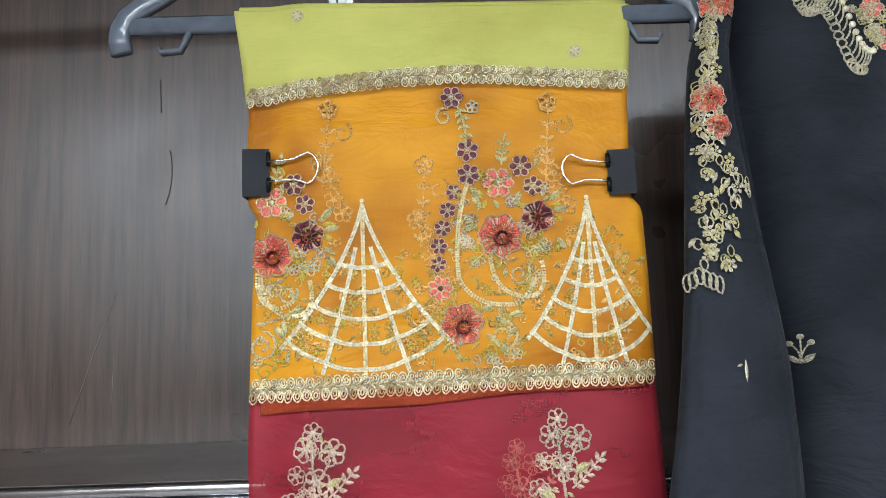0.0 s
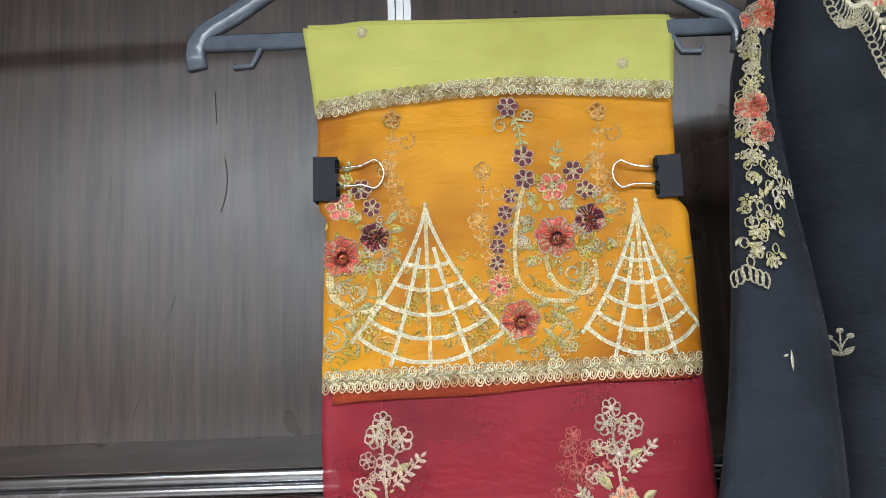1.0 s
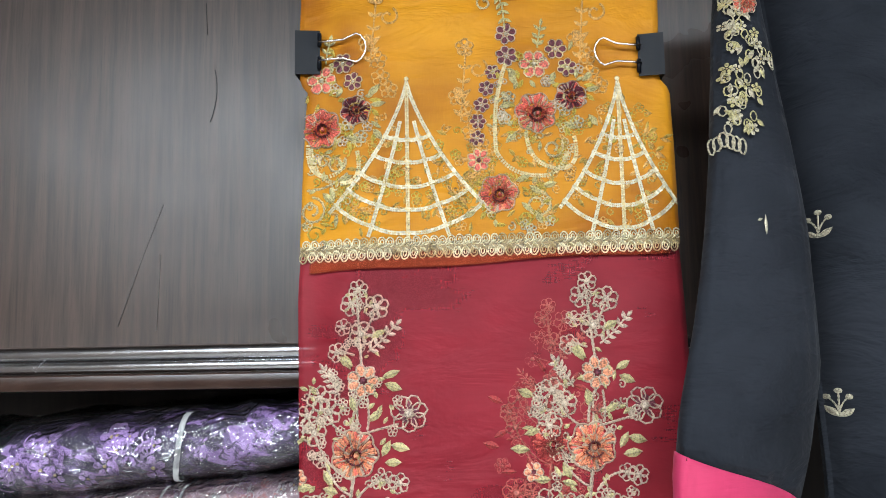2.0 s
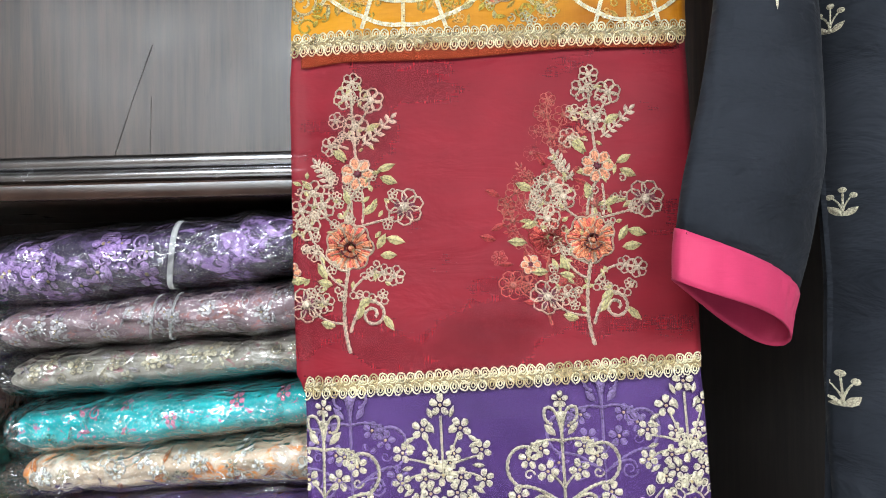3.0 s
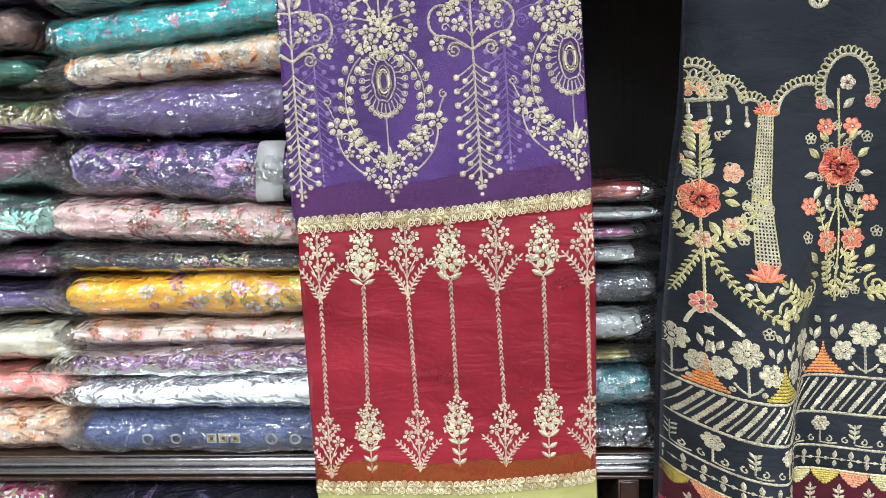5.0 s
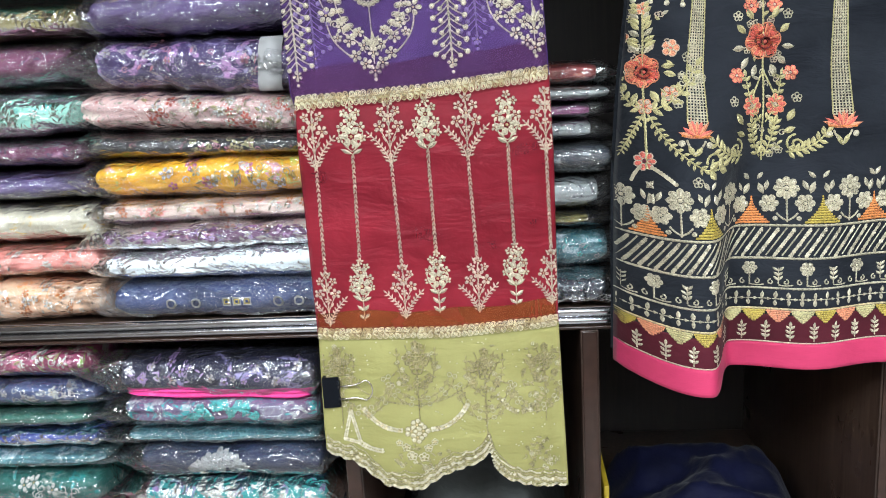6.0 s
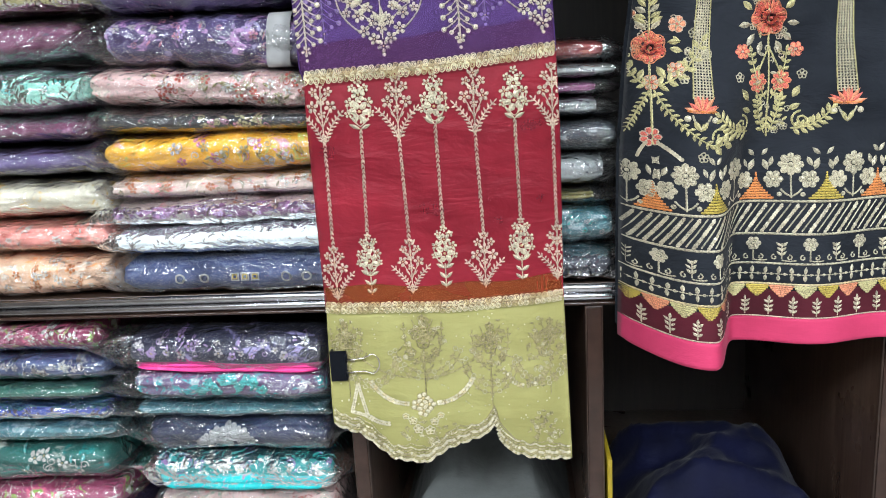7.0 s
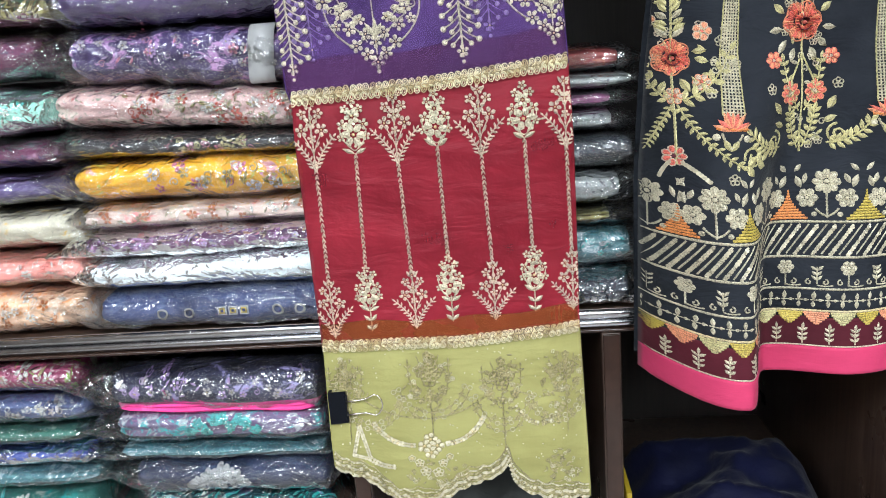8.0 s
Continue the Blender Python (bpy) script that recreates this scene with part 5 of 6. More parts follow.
for a, b, r in ((182, 1833, 13), (167, 1762, 11), (171, 1742, 9)):
    s.rosette(a, b, r, CORAL, ROSEGOLD, PEACH, 10)
for j in range(6):
    s.ring(141 + 3.6 * j, 1642 - 2.0 * abs(j - 2), 2.4, 1.4, PALE, 9, 5.5)
s.done("sleeve_lace", sleeve, "pale gold beaded lace with coral flowers")
s = Sew(sleeve_y, 0.003, 72).at(0.170, 1.582, 0.001)
s.leaf(0, -7, 95, 14, 2.2, PALE).leaf(-2, 4, 200, 4, 2, PALE)
s.done("thread_mark", sleeve, "small white tag thread")

# neck lace
s = Sew(kurta_y, 0.0012, 73).at(0, 0, 0.001)
for i in range(26):
    t = i / 25
    a = 247 + 46 * t
    b = 1862 - 66 * t - 10 * math.sin(t * 9)
    s.ring(a, b, 3.4, 1.6, PALE, 9)
    s.cord(bend((a + 3, b + 3), (a + 8, b + 8), (a + 7, b + 14), 4), 1.4, PALE)
    s.dome(a + 9, b + 14, 2.6, SEQ_PALE)
    if i % 3 == 0:
        s.leaf(a + 12, b + 18, 50, 12, 5.5, LEAFT, vein=PALE)
        s.buds(a + 20, b + 22, 6, PALE)
    if i % 5 == 2:
        s.bloom(a + 26, b + 20, 9, 6, CORAL, ROSEGOLD, PALE)
for i in range(5):
    t = i / 4
    s.clutter(272 + 46 * t, 1874 - 60 * t, 17, 13, 26, [LEAFT, PALE], [PALE, LEAFT], 6)
s.done("neck_lace", body, "pale gold lace around the neck")


def sprig(x, z, k=1.0):
    s = Sew(kurta_y, 0.001, round(z * 100)).at(x, z, 0.001 * k)
    for a, b in ((-9, 8), (0, 16), (9, 9)):
        s.cord(bend((0, -10), (a * 0.3, b * 0.4), (a, b)), 1.6, PALE)
        s.dome(a, b, 3.6, PALE)
    s.leaf(0, -16, 45, 17, 7.5, PALE).leaf(0, -16, 135, 17, 7.5, PALE).leaf(0, -16, 90, 8, 5, PALE)
    s.done("sprig", body)


for a, b in ((0.2375, 1.592), (0.2435, 1.458), (0.240, 1.322), (0.345, 1.29), (0.36, 1.45), (0.36, 1.60)):
    sprig(a, b, 0.6 if b > 1.4 else 0.74)

# arches and columns
def arch_band(s, pts, m=PALE, m2=LEAFT):
    s.cord([(a, b) for a, b in pts], 3.0, m)
    for i, (a, b) in enumerate(pts):
        q = pts[min(i + 1, len(pts) - 1)]
        p = pts[max(i - 1, 0)]
        g = math.degrees(math.atan2(q[1] - p[1], q[0] - p[0]))
        s.ring(a + 3.5 * math.cos(math.radians(g + 90)), b + 3.5 * math.sin(math.radians(g + 90)), 4.2, 1.7, m2 if i % 2 else m, 8, 2.4, math.radians(g + 90))


for cx in (233, 498):
    s = Sew(kurta_y, 0.001, cx).at(0, 0, 0.001)
    for r, m in ((22, PALE), (14, PALE), (8, LEAFT)):
        arch_band(s, arc(cx, 1203, r, r * 1.4, 180, 0, max(8, round(r * 0.8))), m, LEAFT)
    arch_band(s, arc(cx + 28, 1196, 13, 20, 120, 10, 9))
    arch_band(s, arc(cx + 50, 1184, 12, 16, 120, 10, 8))
    arch_band(s, arc(cx - 28, 1196, 13, 20, 60, 170, 9))
    s.cord([(cx - 26, 1202), (cx + 26, 1202)], 4, PALE, step=3, bead=0.2)
    s.bloom(cx - 4, 1213, 8, 6, PEACH, ROSEGOLD, CORAL).bloom(cx + 9, 1212, 7, 6, PEACH, ROSEGOLD, CORAL)
    s.scroll(cx + 22, 1206, 6, 1.2, 0, 2, PALE, 1)
    for i in range(5):
        a = cx - 18 + 16 * i
        s.cord([(a, 1202 - 2 * i), (a, 1193 - 3 * i)], 2.6, PALE).dome(a, 1190 - 3 * i, 3.0, PALE)
    s.done("arch_motif", body, "pale gold embroidered fan arch")
s = Sew(kurta_y, 0.001, 370).at(0, 0, 0.001)
arch_band(s, arc(370, 1205, 21, 32, 195, -15, 20))
s.bloom(348, 1195, 7, 5, CORAL, ROSEGOLD, PEACH).bloom(392, 1195, 7, 5, CORAL, ROSEGOLD, PEACH)
s.bloom(370, 1212, 7, 5, ROSEGOLD, PALE, PLUM)
arch_band(s, arc(335, 1186, 28, 26, 178, 80, 11))
arch_band(s, arc(405, 1186, 28, 26, 2, 100, 11))
s.done("arch_motif", body, "pale gold embroidered horseshoe arch")


def pillar(x):
    s = Sew(kurta_y, 0.001, round(x * 1000)).at(x, 1.12, 0.001, 1, -6 if x < 0.35 else -1)
    n = 46
    for i in range(n):
        t = i / (n - 1)
        b = -62 + 130 * t
        w = 9.5 - 3.2 * t
        s.cord([(-w, b), (w, b)], 1.2, PALE, 0.5)
    for q in (-1, -0.66, -0.33, 0, 0.33, 0.66, 1):
        s.cord([(q * 9.5, -62), (q * 6.3, 68)], 1.5, PALE if abs(q) != 1 else LEAFT, 0.9, step=3, bead=0.15)
    for b, k in ((-68, 1.0), (72, 0.75)):
        for i in range(9):
            s.leaf(0, b - 8 * k, 20 + 17.5 * i, 19 * k, 5 * k, CORAL if i % 2 else PEACH, 1.6)
        s.cord([(-14 * k, b - 6 * k), (14 * k, b - 6 * k)], 3, ORANGET)
    for q in (-1, 1):
        s.cord(bend((0, -92), (q * 6, -86), (q * 9, -78)), 2.2, PALE)
        s.dome(q * 13, -82, 3.4, PALE)
        s.leaf(0, -94, 90 + q * 30, 14, 5, LEAFT)
    s.done("pillar_motif", body, "latticed column with coral capitals")


pillar(0.289)
pillar(0.441)


def rose_bush(x, z, seed):
    s = Sew(kurta_y, 0.001, seed).at(x, z, 0.001)
    s.cord([(0, -100), (-1, -40), (0, 0), (2, 60)], 2.2, LEAFT)
    s.rosette(0, 0, 17, CORAL, PEACH, PLUM, 15)
    for a, b, r in ((-19, 37, 8), (28, 22, 9), (2, 64, 7)):
        s.bloom(a, b, r, 5, PEACH, ROSEGOLD, CORAL)
    for a, b, r in ((0, -36, 8), (24, -24, 8)):
        s.bloom(a, b, r, 6, ROSEGOLD, PEACH, CORAL)
    for i in range(9):
        for q in (-1, 1):
            s.leaf(q * 2, 18 + 6 * i, 90 - q * (50 + 10 * math.sin(i)), 15 - i * 0.7, 6, LEAFT if i % 3 else PALE, vein=PALE)
    for a, b, g in ((18, 4, 10), (20, -2, -20), (-17, 2, 170), (-15, -12, 210), (6, -20, -60), (-6, -22, 240)):
        s.leaf(a, b, g, 14, 7, LEAFT, vein=PALE)
    s.frond(bend((2, -40), (30, -38), (52, 2), 6), 6, 11, 5.5, LEAFT, 1.8)
    s.frond(bend((-2, -40), (-18, -34), (-24, -6), 5), 5, 9, 4.5, LEAFT, 1.8)
    s.frond(bend((-2, -44), (-14, -66), (-22, -84), 6), 9, 6, 3, LEAFT, 1.8)
    s.frond(bend((2, -44), (16, -78), (50, -100), 8), 11, 7, 3.4, LEAFT, 1.8)
    s.frond(bend((50, -100), (62, -104), (72, -98), 3), 2, 13, 8, LEAFT, 1.8)
    for a, b in ((50, 22), (44, 12), (56, -10), (30, -34), (-22, -20), (44, -112)):
        s.buds(a, b, 5, PALE)
    s.bloom(-2, -92, 10, 7, CORAL, ROSEGOLD, PLUM)
    s.chain(bend((4, -98), (16, -106), (26, -116)), 2.2, SEQ_PALE, 1, 1.9)
    s.chain(bend((-6, -98), (-12, -106), (-14, -114)), 1.8, SEQ_PALE, 1, 1.9)
    s.scroll(62, -92, 9, 1.2, 200, 2.4, LEAFT, -1)
    s.clutter(4, 30, 26, 40, 22, [LEAFT, PALE], [PALE, ROSEGOLD], 8)
    s.clutter(24, -14, 26, 16, 10, [LEAFT], [PALE], 8)
    s.done("rose_bush", body, "coral rose bush embroidery")


rose_bush(0.237, 1.113, 83)
s = Sew(kurta_y, 0.001, 84).at(0.362, 1.137, 0.001)
s.cord([(0, -124), (0, 70)], 2.2, LEAFT)
s.rosette(0, 0, 19, CORAL, PEACH, PLUM, 12)
for q in (-1, 1):
    s.bloom(q * 14, -66, 11, 8, CORAL, PEACH, ROSEGOLD)
    s.bloom(q * 30, -34, 8, 6, PEACH, CORAL, ROSEGOLD)
    s.bloom(q * 12, 36, 8, 6, PEACH, CORAL, ROSEGOLD)
    s.cord(bend((0, -30), (q * 10, -50), (q * 14, -58)), 2, LEAFT)
    s.frond(bend((q * 3, -84), (q * 18, -64), (q * 20, -36), 5), 7, 8, 4, LEAFT, 1.6)
    s.frond(bend((q * 2, -120), (q * 12, -100), (q * 14, -84), 5), 6, 9, 4.5, LEAFT, 1.6)
    for a, b, g in ((18, 8, 40), (20, -6, -10), (16, -16, -50), (8, -24, -70), (10, 22, 60), (4, 52, 50), (22, -96, 20), (26, -84, 60)):
        s.leaf(q * a, b, g if q > 0 else 180 - g, 14, 7, LEAFT if a % 4 else PALE, vein=PALE)
    s.scroll(q * 34, -108, 10, 1.3, 90, 2.4, LEAFT, q)
    s.frond(bend((q * 24, -116), (q * 46, -118), (q * 62, -98), 6), 7, 10, 4.6, LEAFT, 1.8)
    s.buds(q * 26, 26, 5, PALE).buds(q * 36, -60, 5, PALE)
s.clutter(0, -20, 28, 60, 26, [LEAFT, PALE], [PALE, ROSEGOLD], 8)
s.clutter(0, -100, 22, 22, 14, [LEAFT], [PALE], 8)
s.done("rose_tree", body, "coral rose tree embroidery")

# border rows
XS, XE = 0.207, 0.52


def row_line(z, w, m, parent):
    s = Sew(kurta_y, 0.001, round(z * 10000)).at(0, 0, 1.0)
    s.cord([(XS + (XE - XS) * i / 120, z) for i in range(121)], w, m, w * 0.5, bead=0.15)
    s.done("stitch_line", parent)


for z, w, m, p in ((0.9435, 0.0026, PALE, body), (0.908, 0.0026, PALE, body), (0.875, 0.0024, PALE, body), (0.852, 0.0024, GOLD, body), (0.8145, 0.0016, PALE, border)):
    row_line(z, w, m, p)

s = Sew(kurta_y, 0.001, 91).at(0, 0, 0.001)
x = 200.0
i = 0
while x < 505:
    a, b = (x, 911), (x + 20, 941)
    if i % 2:
        s.cord([a, b], 1.6, PALE, step=3)
    else:
        s.chain([a, b], 2.0, PALE, 1, 1.5, SEQ_PALE)
        s.cord([a, b], 2.4, PALE, 0.6)
    x += 6.8 if 215 < x < 285 else 7.6
    i += 1
s.done("slant_band", body, "slanting beaded lines")

for i, x in enumerate((0.236, 0.292, 0.352, 0.420, 0.476)):
    s = Sew(kurta_y, 0.001, 100 + i).at(x, 0.9455, 0.001)
    m = ORANGET if i % 2 == 0 else MUSTARD
    w0 = 15 if x < 0.3 else 17
    for k in range(11):
        t = k / 10
        w = w0 * (1 - t) ** 1.9 + 0.8
        s.cord([(-w, 1.5 + 27 * t), (w, 1.5 + 27 * t)], 2.3, m, 0.8)
    s.done("stitched_peak", body, "orange satin stitch peak" if i % 2 == 0 else "olive satin stitch peak")
for i, x in enumerate((0.2145, 0.264, 0.322, 0.386, 0.448, 0.505)):
    s = Sew(kurta_y, 0.001, 110 + i).at(x, 0.947, 0.001)
    s.cord([(0, 0), (0, 32)], 1.9, PALE)
    s.bloom(0, 36, 12, 8, PALE, PALE, SEQ_PALE)
    for q in (-1, 1):
        s.bloom(q * 17, 20, 9.5, 6, PALE, PALE, SEQ_PALE)
        s.leaf(q * 22, 30, 90 - q * 20, 13, 6, PALE)
        s.leaf(q * 20, 34, 90 + q * 20, 11, 5, PALE)
        s.cord(bend((0, 2), (q * 6, 4), (q * 10, 10)), 2, PALE)
        s.dome(q * 11, 4, 2.6, PALE)
        s.leaf(q * 28, 46, 90 + q * 40, 10, 5, PALE)
    s.done("lotus_spray", body)
for i in range(11):
    x = 0.213 + 0.0275 * i
    s = Sew(kurta_y, 0.001, 130 + i).at(x, 0.878, 0.001)
    if i % 2:
        s.cord([(0, 0), (0, 16)], 1.7, PALE)
        s.bloom(0, 19, 7.5, 6, PALE, PALE, SEQ_PALE)
    else:
        s.cord([(0, 2), (0, 20)], 1.4, PALE)
        for k in range(3):
            for q in (-1, 1):
                s.leaf(0, 6 + 5 * k, 90 - q * 45, 7, 3, PALE)
    for q in (-1, 1):
        s.scroll(q * 7, 4, 3.2, 1.0, 90, 1.5, PALE, -q)
    s.cord(bend((0, 1), (7, -1), (14, 1)), 1.5, PALE)
    s.done("small_spray", body)
s = Sew(kurta_y, 0.001, 150)
for i in range(24):
    x = 0.209 + 0.0128 * i
    s.at(x, 0.8632, 0.001)
    s.leaf(0, -8, 90, 8, 4.2, PALE).leaf(0, 0, 90, 8.5, 4.2, PALE)
    s.dome(6, 0, 1.7, PALE)
    s.cord([(-3, 0), (9, 0)], 1.2, PALE)
s.done("leaf_border", body)
for i in range(13):
    x = 0.214 + 0.0235 * i
    s = Sew(kurta_y, 0.0012, 160 + i).at(x, 0.8505, 0.001)
    m = (MUSTARD, PEACH, LEAFT)[i % 3]
    for k in range(6):
        w = 11.5 * (1 - (k / 6) ** 1.4)
        s.cord([(-w, -1 - 2.2 * k), (w, -1 - 2.2 * k)], 2.4, m, 0.7)
    s.done("scallop_stitch", border)
    s = Sew(kurta_y, 0.0012, 180 + i).at(x + 0.0118, 0.8165, 0.001)
    s.cord([(0, 0), (0, 18)], 1.4, PALE)
    for k in range(3):
        for q in (-1, 1):
            s.leaf(0, 3 + 5 * k, 90 - q * 48, 6.5, 3, PALE)
    s.leaf(0, 15, 90, 7, 3, PALE)
    s.done("border_sprig", border)
hk = thing("wooden_hanger", "curved dark hanger inside the black tunic", "hanger", (0.45, 0.572, 1.93))
under(part("bow", sweep([(0.27, 0.575, 1.925), (0.36, 0.575, 1.955), (0.45, 0.575, 1.975), (0.54, 0.575, 1.955), (0.63, 0.575, 1.925)], [(a * 1.3, b * 1.5) for a, b in oct_]), BROWN_TRIM), hk)
under(part("hook", sweep([(0.45, 0.577, 1.975), (0.45, 0.577, 2.025)] + [(0.45 + 0.018 * math.cos(a), 0.572, 2.06 + 0.0155 * math.sin(a)) for a in [math.radians(d) for d in (-60, -20, 20, 60, 100, 140, 180, 215)]], circle(0.0018, 8)), STEEL), hk)

# ---- packets of folded dress cloth ----
def pillow(x0, x1, yf, depth, za, zb, zc, zd, seed, grow=0.0, crinkle=0.0, nx=44, ny=44, tail=(0, 0)):
    """A soft folded slab: za, zb its bottom and top at x0, zc, zd at x1; tail: flat film ends."""
    bm = bmesh.new()
    rows = []
    a0, a1 = x0 - tail[0], x1 + tail[1]
    for i in range(nx + 1):
        x = a0 + (a1 - a0) * i / nx
        t = min(1, max(0, (x - x0) / (x1 - x0)))
        lo, hi = za + (zc - za) * t, zb + (zd - zb) * t
        h = (hi - lo) / 2 + grow
        mid = (lo + hi) / 2
        e = min(x - x0, x1 - x)
        if tail[0] or tail[1]:
            f = 1.0 if e > 0 else max(0.05, 1 + e / (tail[0] if x < x0 else max(tail[1], 0.001)))
            f = 0.1 + 0.9 * smooth(f)
            mid -= (1 - f) * h * (0.25 + 0.5 * math.sin(seed * 1.7 + (x > x0)))
        else:
            f = 0.62 + 0.38 * math.sqrt(max(0, min(1, (e + 0.001) / 0.018)))
        row = []
        for j in range(ny):
            g = 2 * math.pi * j / ny
            c, q = math.cos(g), math.sin(g)
            sx = math.copysign(abs(c) ** 0.35, c)
            sz = math.copysign(abs(q) ** 0.75, q)
            y = yf + depth / 2 - sx * (depth / 2 + grow)
            wav = 0.16 * wob(x, y, seed * 7.7, 14) + 0.10 * wob(x, y + 5, seed * 3.1, 40)
            z = mid + sz * h * f * (1 + wav)
            push = 0.006 * wob(x, seed * 5.3, z, 12)
            if not crinkle:
                lay = q + 0.12 * wob(x, seed, 0.0, 9)
                push += 0.0065 * max(math.exp(-((lay - 0.25 * math.sin(seed * 2.3)) / 0.10) ** 2), 0.6 * math.exp(-((lay + 0.55) / 0.09) ** 2)) * max(0, sx)
            if crinkle:
                out = abs(wob(x * 1.5, y * 0.6, z + seed, 22)) * 1.7 + abs(wob(x + seed, y, z * 1.4, 55)) * 0.8
                z += crinkle * out * sz * (0.5 + 0.8 * (1 - f))
                push -= crinkle * out * max(0, sx)
            row.append(bm.verts.new((x, min(y + push + (1 - f) * 0.02, yf + depth), z)))
        rows.append(row)
    for i in range(nx):
        for j in range(ny):
            bm.faces.new((rows[i][j], rows[i + 1][j], rows[i + 1][(j + 1) % ny], rows[i][(j + 1) % ny]))
    bm.faces.new(rows[0][::-1])
    bm.faces.new(rows[-1])
    bmesh.ops.recalc_face_normals(bm, faces=bm.faces)
    return bm


PAPER = plain_mat("paper_band", (0.36, 0.36, 0.36), 0.5, 0.0, 50, 0.06, 0.1)
count = [0]
owners = {}


def packet(x0, x1, zs, mat, label, yf=0.598, depth=0.25, tail=(0.02, 0.02), band=None, bag=True, extra=None, group="packets of dress cloth"):
    za, zb, zc, zd = zs
    count[0] += 1
    sd = count[0]
    t = thing("garment_packet", label, "clothing packet", ((x0 + x1) / 2, yf + depth / 2, min(za, zc)), group)
    under(part("folded_garment", pillow(x0, x1, yf, depth, za, zb, zc, zd, sd), mat), t)
    if extra:
        em, lo, hi, el = extra
        q = [za + (zb - za) * lo, za + (zb - za) * hi, zc + (zd - zc) * lo, zc + (zd - zc) * hi]
        under(part("inner_fold", pillow(x0 + 0.006, x1 - 0.004, yf - 0.0035, depth * 0.4, *q, sd + 50), em, None, el), t)
    if band:
        for bx, bw, bm_ in band:
            f = (bx - x0) / (x1 - x0)
            lo, hi = za + (zc - za) * f, zb + (zd - zb) * f
            p = []
            for i in range(13):
                g = math.pi * (0.5 + i / 12)
                c, q = math.cos(g), math.sin(g)
                p.append((bx + 0.004 * q, yf + 0.03 - 0.0318 * abs(c) ** 0.35, (lo + hi) / 2 + math.copysign(abs(q) ** 0.75, q) * ((hi - lo) / 2 - 0.001)))
            under(part("paper_band", sweep(p, [(-0.0003, -bw / 2), (0.0003, -bw / 2), (0.0003, bw / 2), (-0.0003, bw / 2)], up=(1, 0, 0)), bm_), t)
    tail = (tail[0] * 1.45 + 0.006 * math.sin(sd * 2.7), tail[1] * 1.3)
    owners.setdefault(mat.name.replace("packet_cloth_", ""), (t.children[0], x0, x1, yf, depth, zs, sd))
    if bag:
        under(part("film_sleeve", pillow(x0, x1, yf - 0.001, depth + 0.002, za, zb, zc, zd, sd, 0.0018, 0.0032, 110, 50, tail), FILM, None, "crinkled clear plastic sleeve"), t)


P = {}


def pm(name, base, spots, scale=45, amount=0.5, glitter=0.0, size=420):
    P[name] = print_mat("packet_cloth_" + name, base, spots, scale, amount, glitter, size)


pm("lilac_black", (0.03, 0.02, 0.05), [(0.36, 0.22, 0.50), (0.10, 0.06, 0.16)], 18, 0.75, 0.4)
pm("mauve_sequin", (0.20, 0.13, 0.15), [(0.40, 0.30, 0.33), (0.30, 0.12, 0.12)], 40, 0.5, 0.9, 330)
pm("grey_floral", (0.25, 0.23, 0.19), [(0.45, 0.42, 0.37), (0.28, 0.12, 0.13)], 38, 0.4, 0.35)
pm("teal", (0.0, 0.36, 0.37), [(0.12, 0.50, 0.47), (0.50, 0.10, 0.25)], 75, 0.35, 0.5, 300)
pm("cream_orange", (0.50, 0.39, 0.28), [(0.80, 0.28, 0.05), (0.62, 0.54, 0.44)], 20, 0.75, 0.3)
pm("violet", (0.060, 0.030, 0.125), [(0.085, 0.045, 0.16)], 14, 0.6, 0.15)
pm("violet_pink", (0.050, 0.028, 0.115), [(0.45, 0.22, 0.48), (0.30, 0.25, 0.45)], 30, 0.5, 0.6, 350)
pm("dusty_pink", (0.58, 0.40, 0.38), [(0.70, 0.60, 0.52), (0.42, 0.10, 0.09), (0.25, 0.30, 0.22)], 34, 0.48, 0.3)
pm("black_floral", (0.010, 0.010, 0.014), [(0.30, 0.06, 0.10), (0.28, 0.26, 0.14)], 36, 0.25, 0.1)
pm("yellow", (0.80, 0.40, 0.015), [(0.62, 0.30, 0.36), (0.45, 0.55, 0.10), (0.85, 0.55, 0.12)], 26, 0.35, 0.25)
pm("blush", (0.66, 0.52, 0.46), [(0.80, 0.30, 0.30), (0.60, 0.55, 0.42)], 28, 0.42, 0.25)
pm("plum", (0.085, 0.02, 0.075), [(0.34, 0.16, 0.34), (0.05, 0.04, 0.12)], 40, 0.5, 0.5)
pm("white", (0.66, 0.72, 0.76), [(0.76, 0.80, 0.82)], 18, 0.5, 0.1)
pm("navy", (0.018, 0.034, 0.115), [(0.06, 0.09, 0.20)], 30, 0.5, 0.3)
pm("mint", (0.22, 0.52, 0.42), [(0.36, 0.66, 0.56)], 40, 0.5, 0.3)
pm("maroon", (0.15, 0.03, 0.09), [(0.36, 0.16, 0.28), (0.07, 0.05, 0.10)], 34, 0.5, 0.3)
pm("dusk", (0.09, 0.06, 0.17), [(0.16, 0.12, 0.26)], 20, 0.5, 0.1)
pm("ivory_yellow", (0.62, 0.58, 0.46), [(0.78, 0.50, 0.08), (0.7, 0.66, 0.56)], 30, 0.4, 0.2)
pm("salmon", (0.72, 0.28, 0.24), [(0.76, 0.50, 0.42)], 30, 0.5, 0.5)
pm("peach", (0.72, 0.48, 0.32), [(0.74, 0.64, 0.54), (0.8, 0.36, 0.14)], 30, 0.45, 0.5)
